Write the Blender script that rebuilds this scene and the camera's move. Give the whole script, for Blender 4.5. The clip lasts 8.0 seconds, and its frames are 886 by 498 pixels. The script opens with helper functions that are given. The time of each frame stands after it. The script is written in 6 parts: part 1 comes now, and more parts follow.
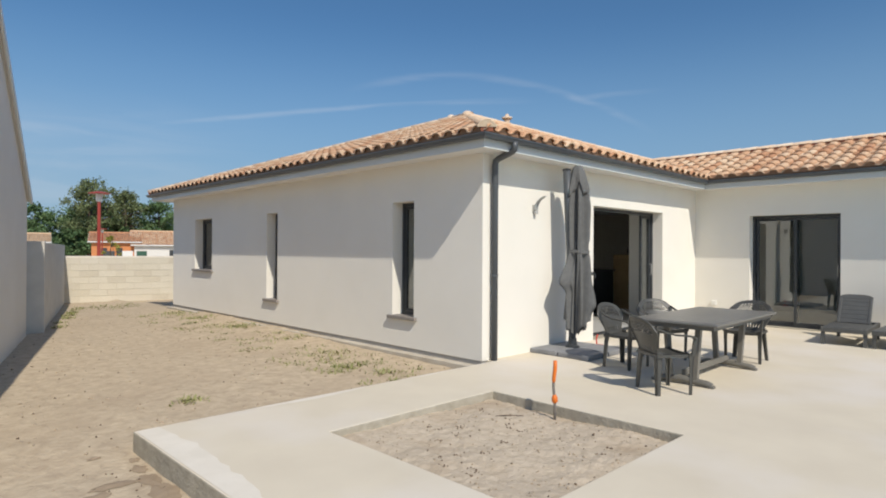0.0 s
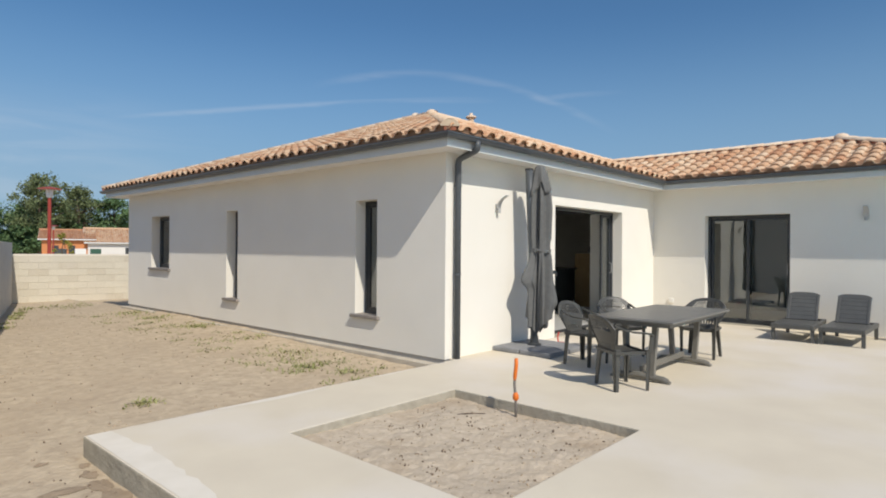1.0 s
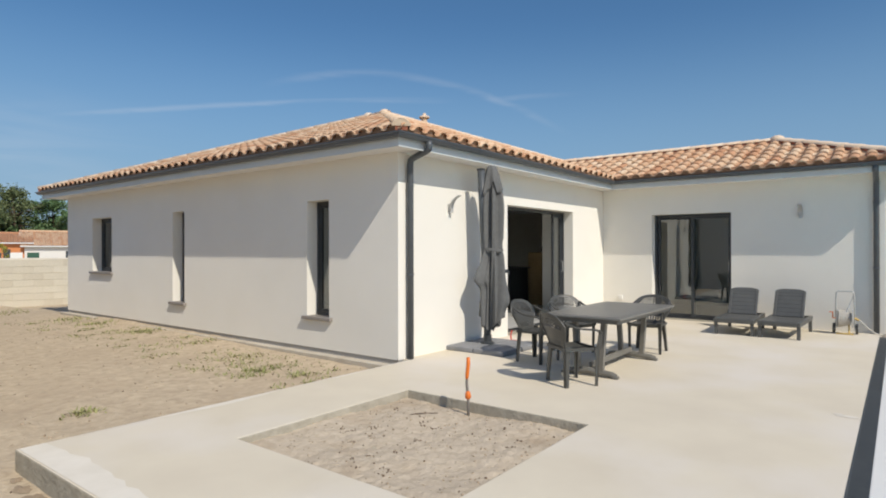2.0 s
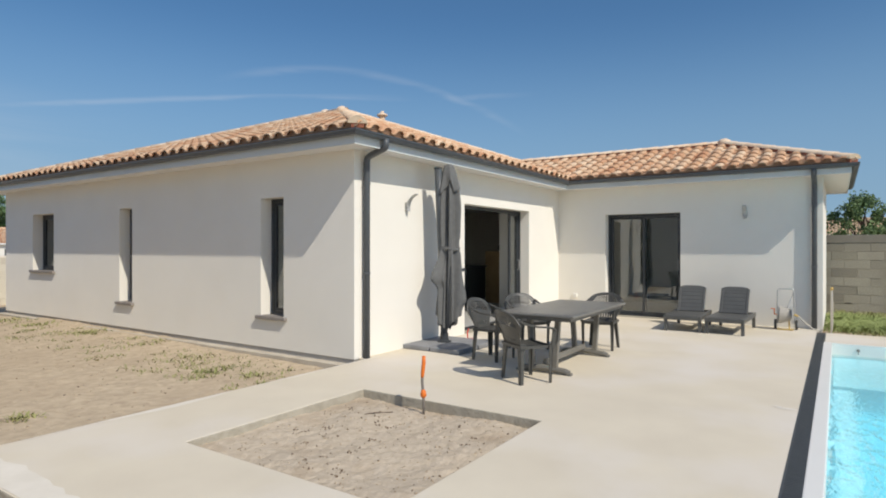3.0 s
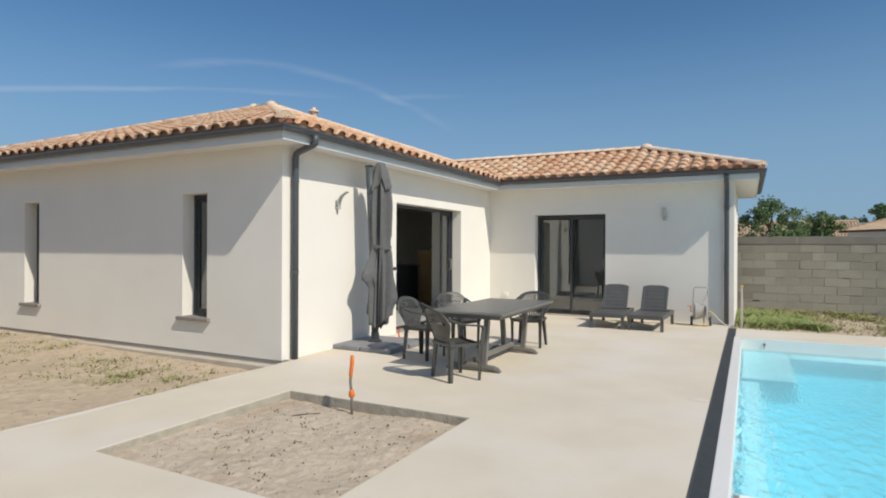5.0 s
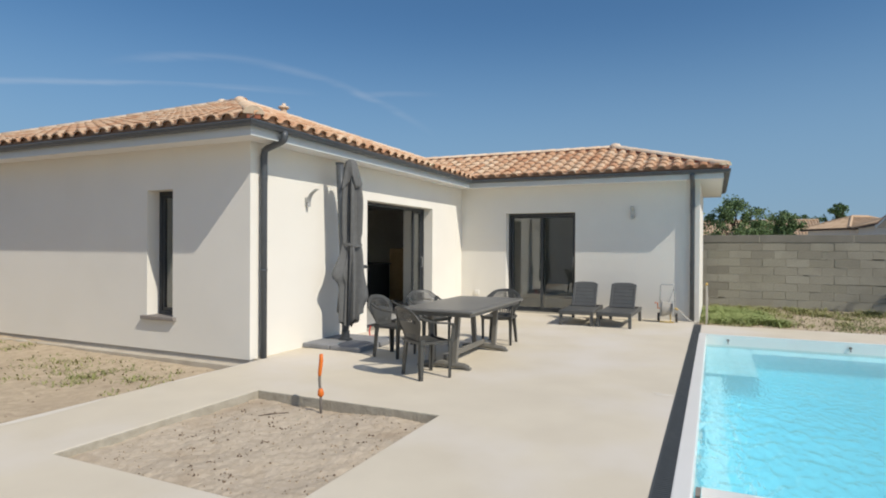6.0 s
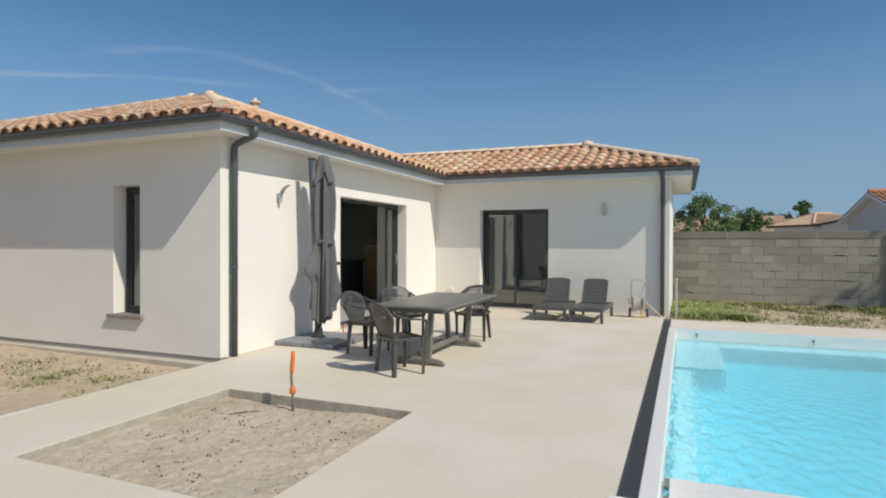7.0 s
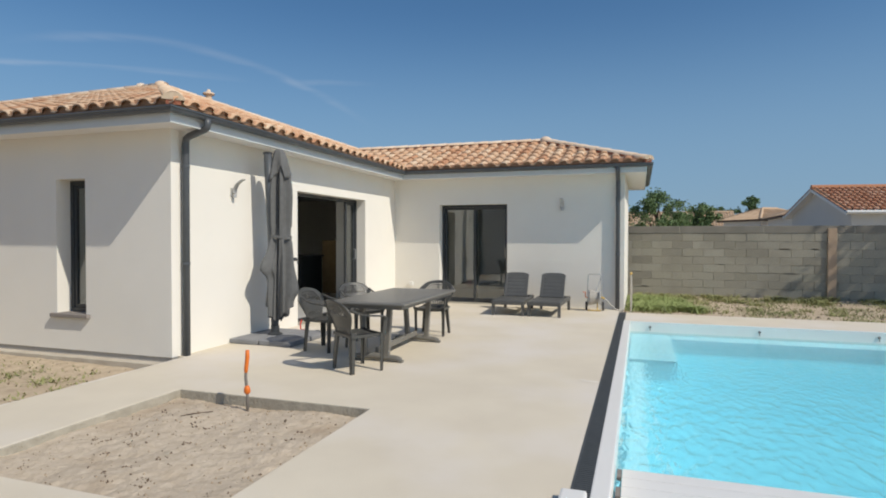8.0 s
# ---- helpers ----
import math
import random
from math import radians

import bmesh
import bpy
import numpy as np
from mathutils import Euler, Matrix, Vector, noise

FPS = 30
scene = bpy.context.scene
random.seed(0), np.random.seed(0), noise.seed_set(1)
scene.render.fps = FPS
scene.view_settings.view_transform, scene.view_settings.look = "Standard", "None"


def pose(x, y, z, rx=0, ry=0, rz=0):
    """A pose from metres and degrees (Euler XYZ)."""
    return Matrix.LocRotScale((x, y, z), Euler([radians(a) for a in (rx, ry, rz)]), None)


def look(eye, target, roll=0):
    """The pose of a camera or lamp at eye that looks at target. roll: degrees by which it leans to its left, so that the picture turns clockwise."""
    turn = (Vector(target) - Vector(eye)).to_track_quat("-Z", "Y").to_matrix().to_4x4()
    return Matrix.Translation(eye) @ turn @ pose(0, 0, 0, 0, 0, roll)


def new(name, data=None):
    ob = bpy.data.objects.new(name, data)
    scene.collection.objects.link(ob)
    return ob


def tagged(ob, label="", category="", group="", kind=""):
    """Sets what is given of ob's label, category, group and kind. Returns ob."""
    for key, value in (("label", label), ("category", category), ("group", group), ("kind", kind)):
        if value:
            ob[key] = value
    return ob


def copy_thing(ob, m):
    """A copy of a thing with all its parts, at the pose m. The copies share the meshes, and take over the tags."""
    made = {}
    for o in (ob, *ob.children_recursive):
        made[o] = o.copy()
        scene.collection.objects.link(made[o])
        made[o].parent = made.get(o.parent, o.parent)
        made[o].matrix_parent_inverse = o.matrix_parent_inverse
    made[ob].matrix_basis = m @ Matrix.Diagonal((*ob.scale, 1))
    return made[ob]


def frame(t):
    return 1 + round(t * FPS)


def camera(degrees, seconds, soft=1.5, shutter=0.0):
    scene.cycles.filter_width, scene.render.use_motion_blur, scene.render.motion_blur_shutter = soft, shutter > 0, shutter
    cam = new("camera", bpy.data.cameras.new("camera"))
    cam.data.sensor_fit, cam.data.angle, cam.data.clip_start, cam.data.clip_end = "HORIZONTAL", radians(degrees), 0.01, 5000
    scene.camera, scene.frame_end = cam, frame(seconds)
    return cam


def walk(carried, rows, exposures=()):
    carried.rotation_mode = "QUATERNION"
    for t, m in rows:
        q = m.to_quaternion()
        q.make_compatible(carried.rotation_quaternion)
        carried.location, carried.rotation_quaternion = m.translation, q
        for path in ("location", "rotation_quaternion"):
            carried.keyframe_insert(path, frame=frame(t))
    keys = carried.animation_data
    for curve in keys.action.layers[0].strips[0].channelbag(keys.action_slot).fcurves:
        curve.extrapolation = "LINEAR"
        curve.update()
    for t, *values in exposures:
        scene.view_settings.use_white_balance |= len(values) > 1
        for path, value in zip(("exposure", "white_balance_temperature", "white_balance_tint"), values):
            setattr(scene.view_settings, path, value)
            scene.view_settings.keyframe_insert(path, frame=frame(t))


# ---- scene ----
cam = camera(74.2, 8.0, soft=1.9)
PATH = [
    (0, (-5.721, -4.986, 1.417), (-4.322, -3.556, 1.423), 0.3),
    (0.5, (-5.71, -4.99, 1.421), (-4.274, -3.599, 1.423), 0.3),
    (1, (-5.704, -5.004, 1.422), (-4.223, -3.661, 1.423), 0.4),
    (1.5, (-5.684, -5.02, 1.419), (-4.154, -3.733, 1.423), 0.1),
    (3, (-5.653, -5.059, 1.42), (-3.993, -3.943, 1.417), 0.0),
    (3.5, (-5.637, -5.068, 1.42), (-3.944, -4.003, 1.421), 0.2),
    (4, (-5.64, -5.086, 1.425), (-3.919, -4.067, 1.425), 0.3),
    (4.5, (-5.628, -5.082, 1.409), (-3.879, -4.112, 1.408), 0.3),
    (6, (-5.605, -5.109, 1.403), (-3.79, -4.269, 1.394), 0.3),
    (6.5, (-5.6, -5.114, 1.405), (-3.767, -4.314, 1.392), 0.4),
    (7, (-5.591, -5.12, 1.394), (-3.742, -4.359, 1.375), 0.2),
    (7.5, (-5.579, -5.137, 1.404), (-3.708, -4.431, 1.371), 0.1),
    (8, (-5.567, -5.142, 1.41), (-3.672, -4.506, 1.372), 0.1),
]
walk(cam, [(t, look(eye, target, roll)) for t, eye, target, roll in PATH], exposures=[(0, 0.10), (3, 0.08), (6, 0.03), (8, -0.01)])

# ---- light ----
SUN_TO = Vector((-0.318, -0.93, 1.0)).normalized()
sun = new("sun", bpy.data.lights.new("sun", "SUN"))
sun.data.energy, sun.data.angle, sun.data.color = 3.44, radians(0.53), (1.0, 0.925, 0.805)
sun.matrix_world = look((0, 0, 30), Vector((0, 0, 30)) - SUN_TO)
world = bpy.data.worlds.new("sky")
scene.world = world
world.use_nodes = True
wn, wl = world.node_tree.nodes, world.node_tree.links
wn.clear()
sky = wn.new("ShaderNodeTexSky")
sky.sky_type, sky.sun_disc = "NISHITA", False
sky.sun_elevation = math.asin(SUN_TO.z)
sky.sun_rotation = math.atan2(SUN_TO.x, SUN_TO.y)
sky.altitude, sky.air_density, sky.dust_density, sky.ozone_density = 50, 1.0, 0.6, 2.4
bg = wn.new("ShaderNodeBackground")
bg.inputs["Strength"].default_value = 0.106
wout = wn.new("ShaderNodeOutputWorld")
def world_math(op, a, b=None, c=None, clamp=False):
    m = wn.new("ShaderNodeMath")
    m.operation, m.use_clamp = op, clamp
    for i, v in enumerate((a, b, c)):
        if isinstance(v, (int, float)):
            m.inputs[i].default_value = v
        elif v is not None:
            wl.new(v, m.inputs[i])
    return m.outputs[0]


def world_ramp(v, lo, hi, to_lo=0.0, to_hi=1.0):
    r = wn.new("ShaderNodeMapRange")
    r.interpolation_type = "SMOOTHSTEP"
    for k, x in zip(("From Min", "From Max", "To Min", "To Max"), (lo, hi, to_lo, to_hi)):
        r.inputs[k].default_value = x
    wl.new(v, r.inputs["Value"])
    return r.outputs[0]


wco = wn.new("ShaderNodeTexCoord")
wsep = wn.new("ShaderNodeSeparateXYZ")
wl.new(wco.outputs["Generated"], wsep.inputs[0])
az = world_math("MULTIPLY", world_math("ARCTAN2", wsep.outputs[1], wsep.outputs[0]), 180 / math.pi)
el = world_math("MULTIPLY", world_math("ARCSINE", wsep.outputs[2]), 180 / math.pi)
# summer haze: away from the sun the air near the horizon is a flatter grey-blue
wdot = wn.new("ShaderNodeVectorMath")
wdot.operation = "DOT_PRODUCT"
wdot.inputs[1].default_value = SUN_TO
wl.new(wco.outputs["Generated"], wdot.inputs[0])
away = world_ramp(wdot.outputs["Value"], 0.15, 0.65, 1.0, 0.0)
haze = world_math("MULTIPLY", world_ramp(el, 3.0, 22.0, 0.80, 0.05), away)
whs = wn.new("ShaderNodeHueSaturation")
whs.inputs["Saturation"].default_value = 1.21
wl.new(sky.outputs[0], whs.inputs["Color"])
whaze = wn.new("ShaderNodeMixRGB")
whaze.inputs[2].default_value = (2.0, 3.3, 4.9, 1)
# opposite the sun the clear sky is a deeper blue
wdeep = wn.new("ShaderNodeMixRGB")
wdeep.blend_type = "MULTIPLY"
wdeep.inputs[2].default_value = (0.76, 0.85, 0.875, 1)
wl.new(away, wdeep.inputs[0])
wl.new(whs.outputs[0], wdeep.inputs[1])
wl.new(haze, whaze.inputs[0])
wl.new(wdeep.outputs[0], whaze.inputs[1])
# cirrus: two long thin arcs and a pale veil low in the north
wnoise = wn.new("ShaderNodeTexNoise")
wmap = wn.new("ShaderNodeMapping")
wmap.inputs["Scale"].default_value = (3.0, 3.0, 22.0)
wnoise.inputs["Scale"].default_value, wnoise.inputs["Detail"].default_value, wnoise.inputs["Distortion"].default_value = 1.8, 6, 0.6
wl.new(wco.outputs["Generated"], wmap.inputs["Vector"])
wl.new(wmap.outputs[0], wnoise.inputs["Vector"])
wisp = world_ramp(wnoise.outputs["Fac"], 0.36, 0.68)
cloud = None
for mid, top, bend, width, lo, hi, dense in ((45.0, 16.7, 0.0155, 0.55, 27.0, 54.0, 0.075), (41.0, 14.3, 0.0037, 0.34, 38.0, 72.0, 0.11), (29.5, 14.5, 0.0, 0.40, 26.0, 33.5, 0.09)):
    d = world_math("SUBTRACT", az, mid)
    mid_el = world_math("SUBTRACT", top, world_math("MULTIPLY", world_math("MULTIPLY", d, d), bend))
    off = world_math("ABSOLUTE", world_math("SUBTRACT", world_math("ADD", el, world_math("MULTIPLY", world_math("SUBTRACT", wnoise.outputs["Fac"], 0.5), 0.8)), mid_el))
    band = world_ramp(off, 0.0, width, 1.0, 0.0)
    ends = world_math("MULTIPLY", world_ramp(az, lo - 2.0, lo + 4.0), world_ramp(az, hi - 5.0, hi + 2.0, 1.0, 0.0))
    one = world_math("MULTIPLY", world_math("MULTIPLY", band, ends), world_math("MULTIPLY", world_math("ADD", wisp, 0.35), dense))
    cloud = one if cloud is None else world_math("ADD", cloud, one)
veil = world_math("MULTIPLY", world_math("MULTIPLY", world_ramp(az, 58.0, 84.0), world_ramp(el, 9.0, 14.0, 1.0, 0.0)), world_math("MULTIPLY", world_math("ADD", wisp, 0.5), 0.13))
cloud = world_math("ADD", cloud, veil, clamp=True)
wmix = wn.new("ShaderNodeMixRGB")
wmix.inputs[2].default_value = (6.6, 6.7, 7.0, 1)
wl.new(cloud, wmix.inputs[0])
wl.new(whaze.outputs[0], wmix.inputs[1])
wl.new(wmix.outputs[0], bg.inputs["Color"])
wl.new(bg.outputs[0], wout.inputs[0])


# ---- materials ----
def material(name, colour, rough=0.7, metal=0.0, second=None, scale=6.0, detail=5.0, bump=0.0, bump_scale=60.0, contrast=0.5,
             third=None, third_scale=0.8, third_edge=(0.55, 0.75), spec=0.5, wobble=0.0, matt=0.0):
    """Principled surface: two tones mixed by noise, a third tone in larger patches, fine bump."""
    m = bpy.data.materials.new(name)
    m.use_nodes = True
    n, l = m.node_tree.nodes, m.node_tree.links
    b = n["Principled BSDF"]
    b.inputs["Roughness"].default_value, b.inputs["Metallic"].default_value = rough, metal
    b.inputs["Specular IOR Level"].default_value = spec
    b.inputs["Diffuse Roughness"].default_value = matt
    b.inputs["Base Color"].default_value = (*colour, 1)
    co = n.new("ShaderNodeTexCoord")
    if second:
        no = n.new("ShaderNodeTexNoise")
        no.inputs["Scale"].default_value, no.inputs["Detail"].default_value = scale, detail
        no.inputs["Distortion"].default_value = wobble
        ra = n.new("ShaderNodeValToRGB")
        ra.color_ramp.elements[0].position, ra.color_ramp.elements[1].position = 0.5 - contrast / 2, 0.5 + contrast / 2
        ra.color_ramp.elements[0].color, ra.color_ramp.elements[1].color = (*colour, 1), (*second, 1)
        l.new(co.outputs["Object"], no.inputs["Vector"])
        l.new(no.outputs["Fac"], ra.inputs["Fac"])
        out = ra.outputs[0]
        if third:
            n3 = n.new("ShaderNodeTexNoise")
            n3.inputs["Scale"].default_value, n3.inputs["Detail"].default_value = third_scale, 6
            r3 = n.new("ShaderNodeValToRGB")
            r3.color_ramp.elements[0].position, r3.color_ramp.elements[1].position = third_edge
            mx = n.new("ShaderNodeMixRGB")
            mx.inputs[2].default_value = (*third, 1)
            l.new(co.outputs["Object"], n3.inputs["Vector"])
            l.new(n3.outputs["Fac"], r3.inputs["Fac"])
            l.new(r3.outputs[0], mx.inputs[0])
            l.new(out, mx.inputs[1])
            out = mx.outputs[0]
        l.new(out, b.inputs["Base Color"])
    if bump:
        nb = n.new("ShaderNodeTexNoise")
        nb.inputs["Scale"].default_value, nb.inputs["Detail"].default_value = bump_scale, 6
        bu = n.new("ShaderNodeBump")
        bu.inputs["Strength"].default_value, bu.inputs["Distance"].default_value = bump, 0.02
        l.new(co.outputs["Object"], nb.inputs["Vector"])
        l.new(nb.outputs["Fac"], bu.inputs["Height"])
        l.new(bu.outputs[0], b.inputs["Normal"])
    return m


def pieces_material(name, tones, rough=0.85, grain=0.25, grain_scale=30.0, bump=0.4, stain=None):
    """Each piece its own tone, by the object's and the island's random number; with grain and stains."""
    m = bpy.data.materials.new(name)
    m.use_nodes = True
    n, l = m.node_tree.nodes, m.node_tree.links
    b = n["Principled BSDF"]
    b.inputs["Roughness"].default_value = rough
    b.inputs["Specular IOR Level"].default_value = 0.3
    oi, ge = n.new("ShaderNodeObjectInfo"), n.new("ShaderNodeNewGeometry")
    ad, fr = n.new("ShaderNodeMath"), n.new("ShaderNodeMath")
    ad.operation, fr.operation = "ADD", "FRACT"
    l.new(oi.outputs["Random"], ad.inputs[0])
    l.new(ge.outputs["Random Per Island"], ad.inputs[1])
    l.new(ad.outputs[0], fr.inputs[0])
    ra = n.new("ShaderNodeValToRGB")
    el = ra.color_ramp.elements
    while len(el) < len(tones):
        el.new(0.5)
    for i, t in enumerate(tones):
        el[i].position, el[i].color = i / (len(tones) - 1), (*t, 1)
    l.new(fr.outputs[0], ra.inputs["Fac"])
    no = n.new("ShaderNodeTexNoise")
    no.inputs["Scale"].default_value, no.inputs["Detail"].default_value = grain_scale, 6
    l.new(ge.outputs["Position"], no.inputs["Vector"])
    mr = n.new("ShaderNodeMapRange")
    mr.inputs["To Min"].default_value, mr.inputs["To Max"].default_value = 1 - grain, 1 + grain
    l.new(no.outputs["Fac"], mr.inputs["Value"])
    mu = n.new("ShaderNodeMixRGB")
    mu.blend_type = "MULTIPLY"
    mu.inputs[0].default_value = 1
    l.new(ra.outputs[0], mu.inputs[1])
    l.new(mr.outputs[0], mu.inputs[2])
    out = mu.outputs[0]
    if stain:
        ns = n.new("ShaderNodeTexNoise")
        ns.inputs["Scale"].default_value, ns.inputs["Detail"].default_value = 1.4, 7
        rs = n.new("ShaderNodeValToRGB")
        rs.color_ramp.elements[0].position, rs.color_ramp.elements[1].position = 0.5, 0.78
        mx = n.new("ShaderNodeMixRGB")
        mx.inputs[2].default_value = (*stain, 1)
        l.new(ge.outputs["Position"], ns.inputs["Vector"])
        l.new(ns.outputs["Fac"], rs.inputs["Fac"])
        l.new(rs.outputs[0], mx.inputs[0])
        l.new(out, mx.inputs[1])
        out = mx.outputs[0]
    l.new(out, b.inputs["Base Color"])
    bu = n.new("ShaderNodeBump")
    bu.inputs["Strength"].default_value, bu.inputs["Distance"].default_value = bump, 0.01
    l.new(no.outputs["Fac"], bu.inputs["Height"])
    l.new(bu.outputs[0], b.inputs["Normal"])
    return m


STUCCO = material("stucco", (0.835, 0.805, 0.735), 0.95, second=(0.80, 0.77, 0.70), scale=1.3, bump=0.25, bump_scale=140, spec=0.15, matt=0.25)
SOFFIT = material("soffit_panel", (0.82, 0.80, 0.77), 0.6, second=(0.78, 0.765, 0.74), scale=3)
FASCIA = material("fascia_paint", (0.66, 0.69, 0.69), 0.45, second=(0.62, 0.65, 0.65), scale=3)
ANTHRACITE = material("anthracite_metal", (0.075, 0.085, 0.095), 0.4, second=(0.095, 0.105, 0.115), scale=9, bump=0.03)
ALU_DARK = material("dark_aluminium", (0.035, 0.04, 0.045), 0.38, second=(0.05, 0.055, 0.06), scale=12)
PLINTH = material("bitumen_strip", (0.40, 0.38, 0.35), 0.9, second=(0.46, 0.435, 0.40), scale=14, bump=0.2)
CONCRETE = material("brushed_concrete", (0.70, 0.628, 0.495), 0.85, second=(0.645, 0.573, 0.45), scale=1.6, detail=9, contrast=0.4, bump=0.12, bump_scale=90,
                    third=(0.71, 0.65, 0.56), third_scale=0.7, third_edge=(0.46, 0.66), spec=0.25)
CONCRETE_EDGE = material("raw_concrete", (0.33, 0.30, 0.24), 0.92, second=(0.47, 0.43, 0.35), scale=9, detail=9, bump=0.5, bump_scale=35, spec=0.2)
CONCRETE_PATCH = material("pale_cement_skim", (0.78, 0.725, 0.63), 0.9, second=(0.70, 0.645, 0.545), scale=5, bump=0.15, bump_scale=70, spec=0.2)
FOOTING = material("dirty_concrete", (0.60, 0.55, 0.46), 0.92, second=(0.46, 0.40, 0.32), scale=4, detail=8, bump=0.4, bump_scale=35, spec=0.2)
SAND = material("sand", (0.585, 0.485, 0.35), 0.97, second=(0.42, 0.335, 0.24), scale=9.0, detail=12, contrast=0.45, bump=0.7, bump_scale=26,
                third=(0.44, 0.35, 0.25), third_scale=0.8, third_edge=(0.50, 0.80), spec=0.1, wobble=0.6)
PIT_SAND = material("pale_sand", (0.595, 0.505, 0.39), 0.97, second=(0.465, 0.385, 0.285), scale=14, detail=12, contrast=0.5, bump=0.55, bump_scale=40,
                    third=(0.42, 0.325, 0.225), third_scale=2.0, third_edge=(0.56, 0.8), spec=0.1, wobble=0.4)
LUSH_GRASS = material("lush_grass", (0.23, 0.30, 0.095), 0.8, second=(0.36, 0.40, 0.16), scale=4, contrast=0.6)
LEAF_LIGHT = pieces_material("pale_leaf", [(0.105, 0.17, 0.07), (0.15, 0.225, 0.09), (0.20, 0.28, 0.115), (0.125, 0.195, 0.08)], 0.65, 0.2, 3, 0.0)
GRASS = material("grass_blades", (0.215, 0.235, 0.08), 0.8, second=(0.34, 0.33, 0.14), scale=3, contrast=0.6)
DRY_GRASS = material("dry_grass", (0.30, 0.28, 0.14), 0.85, second=(0.16, 0.20, 0.06), scale=2.5, contrast=0.5)
TILE = pieces_material("clay_tile", [(0.47, 0.235, 0.13), (0.58, 0.345, 0.205), (0.66, 0.465, 0.31), (0.60, 0.375, 0.23), (0.71, 0.545, 0.385), (0.64, 0.425, 0.27), (0.53, 0.285, 0.165)],
                       0.85, 0.22, 26, 0.35)
RIDGE = pieces_material("pale_clay_cap", [(0.66, 0.48, 0.33), (0.74, 0.61, 0.47), (0.70, 0.53, 0.38)], 0.85, 0.2, 26, 0.35)
UNDERLAY = material("clay_underlay", (0.20, 0.10, 0.06), 0.95, second=(0.27, 0.14, 0.085), scale=8)
BLOCK_GREY = pieces_material("grey_block", [(0.325, 0.305, 0.24), (0.385, 0.36, 0.29), (0.36, 0.335, 0.27), (0.405, 0.38, 0.31), (0.28, 0.26, 0.21), (0.39, 0.365, 0.295)], 0.95, 0.25, 40, 0.7,
                             stain=(0.29, 0.27, 0.215))
BLOCK_PALE = pieces_material("pale_block", [(0.60, 0.555, 0.45), (0.645, 0.60, 0.495), (0.555, 0.505, 0.405), (0.625, 0.58, 0.47)], 0.95, 0.2, 40, 0.6, stain=(0.60, 0.55, 0.46))
MORTAR = material("mortar", (0.32, 0.30, 0.24), 0.95, second=(0.37, 0.345, 0.28), scale=12, bump=0.4)
MORTAR_PALE = material("pale_mortar", (0.60, 0.55, 0.46), 0.95, second=(0.64, 0.59, 0.495), scale=12, bump=0.4)
RENDER_GREY = material("grey_cement_render", (0.60, 0.58, 0.525), 0.95, second=(0.49, 0.47, 0.425), scale=3, bump=0.3, bump_scale=40)
WOOD_POST = material("weathered_board", (0.52, 0.385, 0.27), 0.85, second=(0.43, 0.31, 0.21), scale=9, bump=0.3, bump_scale=30)
POOL_WHITE = material("white_gelcoat", (0.80, 0.785, 0.74), 0.38, second=(0.765, 0.75, 0.705), scale=2)
POOL_BLUE = material("blue_pool_shell", (0.29, 0.635, 0.74), 0.4, second=(0.215, 0.56, 0.69), scale=1.5, detail=3, contrast=0.7)
POOL_STEP = material("pale_pool_step", (0.50, 0.72, 0.78), 0.45, second=(0.42, 0.67, 0.755), scale=2)
GRATE = material("drain_grate", (0.055, 0.06, 0.06), 0.55, second=(0.08, 0.085, 0.085), scale=15)
PLASTIC = material("dark_grey_resin", (0.060, 0.060, 0.054), 0.42, second=(0.078, 0.077, 0.070), scale=5, bump=0.05, bump_scale=160)
LOUNGER_RESIN = material("grey_lounger_resin", (0.085, 0.086, 0.082), 0.45, second=(0.105, 0.106, 0.10), scale=6, bump=0.08, bump_scale=120)
TABLE_RESIN = material("grey_table_resin", (0.165, 0.158, 0.140), 0.36, second=(0.195, 0.186, 0.165), scale=4, bump=0.05, bump_scale=160)
FABRIC = material("grey_parasol_cloth", (0.135, 0.137, 0.135), 0.9, second=(0.165, 0.167, 0.164), scale=18, bump=0.25, bump_scale=320, spec=0.15)
SLAB_GREY = material("grey_base_slab", (0.20, 0.205, 0.215), 0.8, second=(0.27, 0.275, 0.285), scale=5, bump=0.2)
ORANGE = material("orange_paint", (0.80, 0.20, 0.02), 0.55, second=(0.70, 0.16, 0.02), scale=30)
STAKE_GREY = material("grey_steel", (0.16, 0.15, 0.14), 0.6, second=(0.24, 0.21, 0.18), scale=25)
STEEL = material("brushed_steel", (0.52, 0.52, 0.50), 0.45, 0.25, second=(0.44, 0.44, 0.43), scale=20)
SILL = material("brown_grey_sill", (0.30, 0.27, 0.245), 0.8, second=(0.245, 0.22, 0.20), scale=12, bump=0.2)
INNER_WALL = material("inner_white_paint", (0.86, 0.86, 0.84), 0.85, second=(0.83, 0.83, 0.81), scale=2)
INNER_FLOOR = material("grey_floor_tile", (0.58, 0.58, 0.56), 0.3, second=(0.63, 0.625, 0.605), scale=3)
DARK_CLOTH = material("black_upholstery", (0.030, 0.034, 0.037), 0.6, second=(0.038, 0.042, 0.045), scale=20)
OAK = material("honey_oak", (0.55, 0.40, 0.21), 0.5, second=(0.47, 0.33, 0.16), scale=6)
BARK = material("bark", (0.12, 0.085, 0.06), 0.95, second=(0.08, 0.055, 0.04), scale=14, bump=0.6)
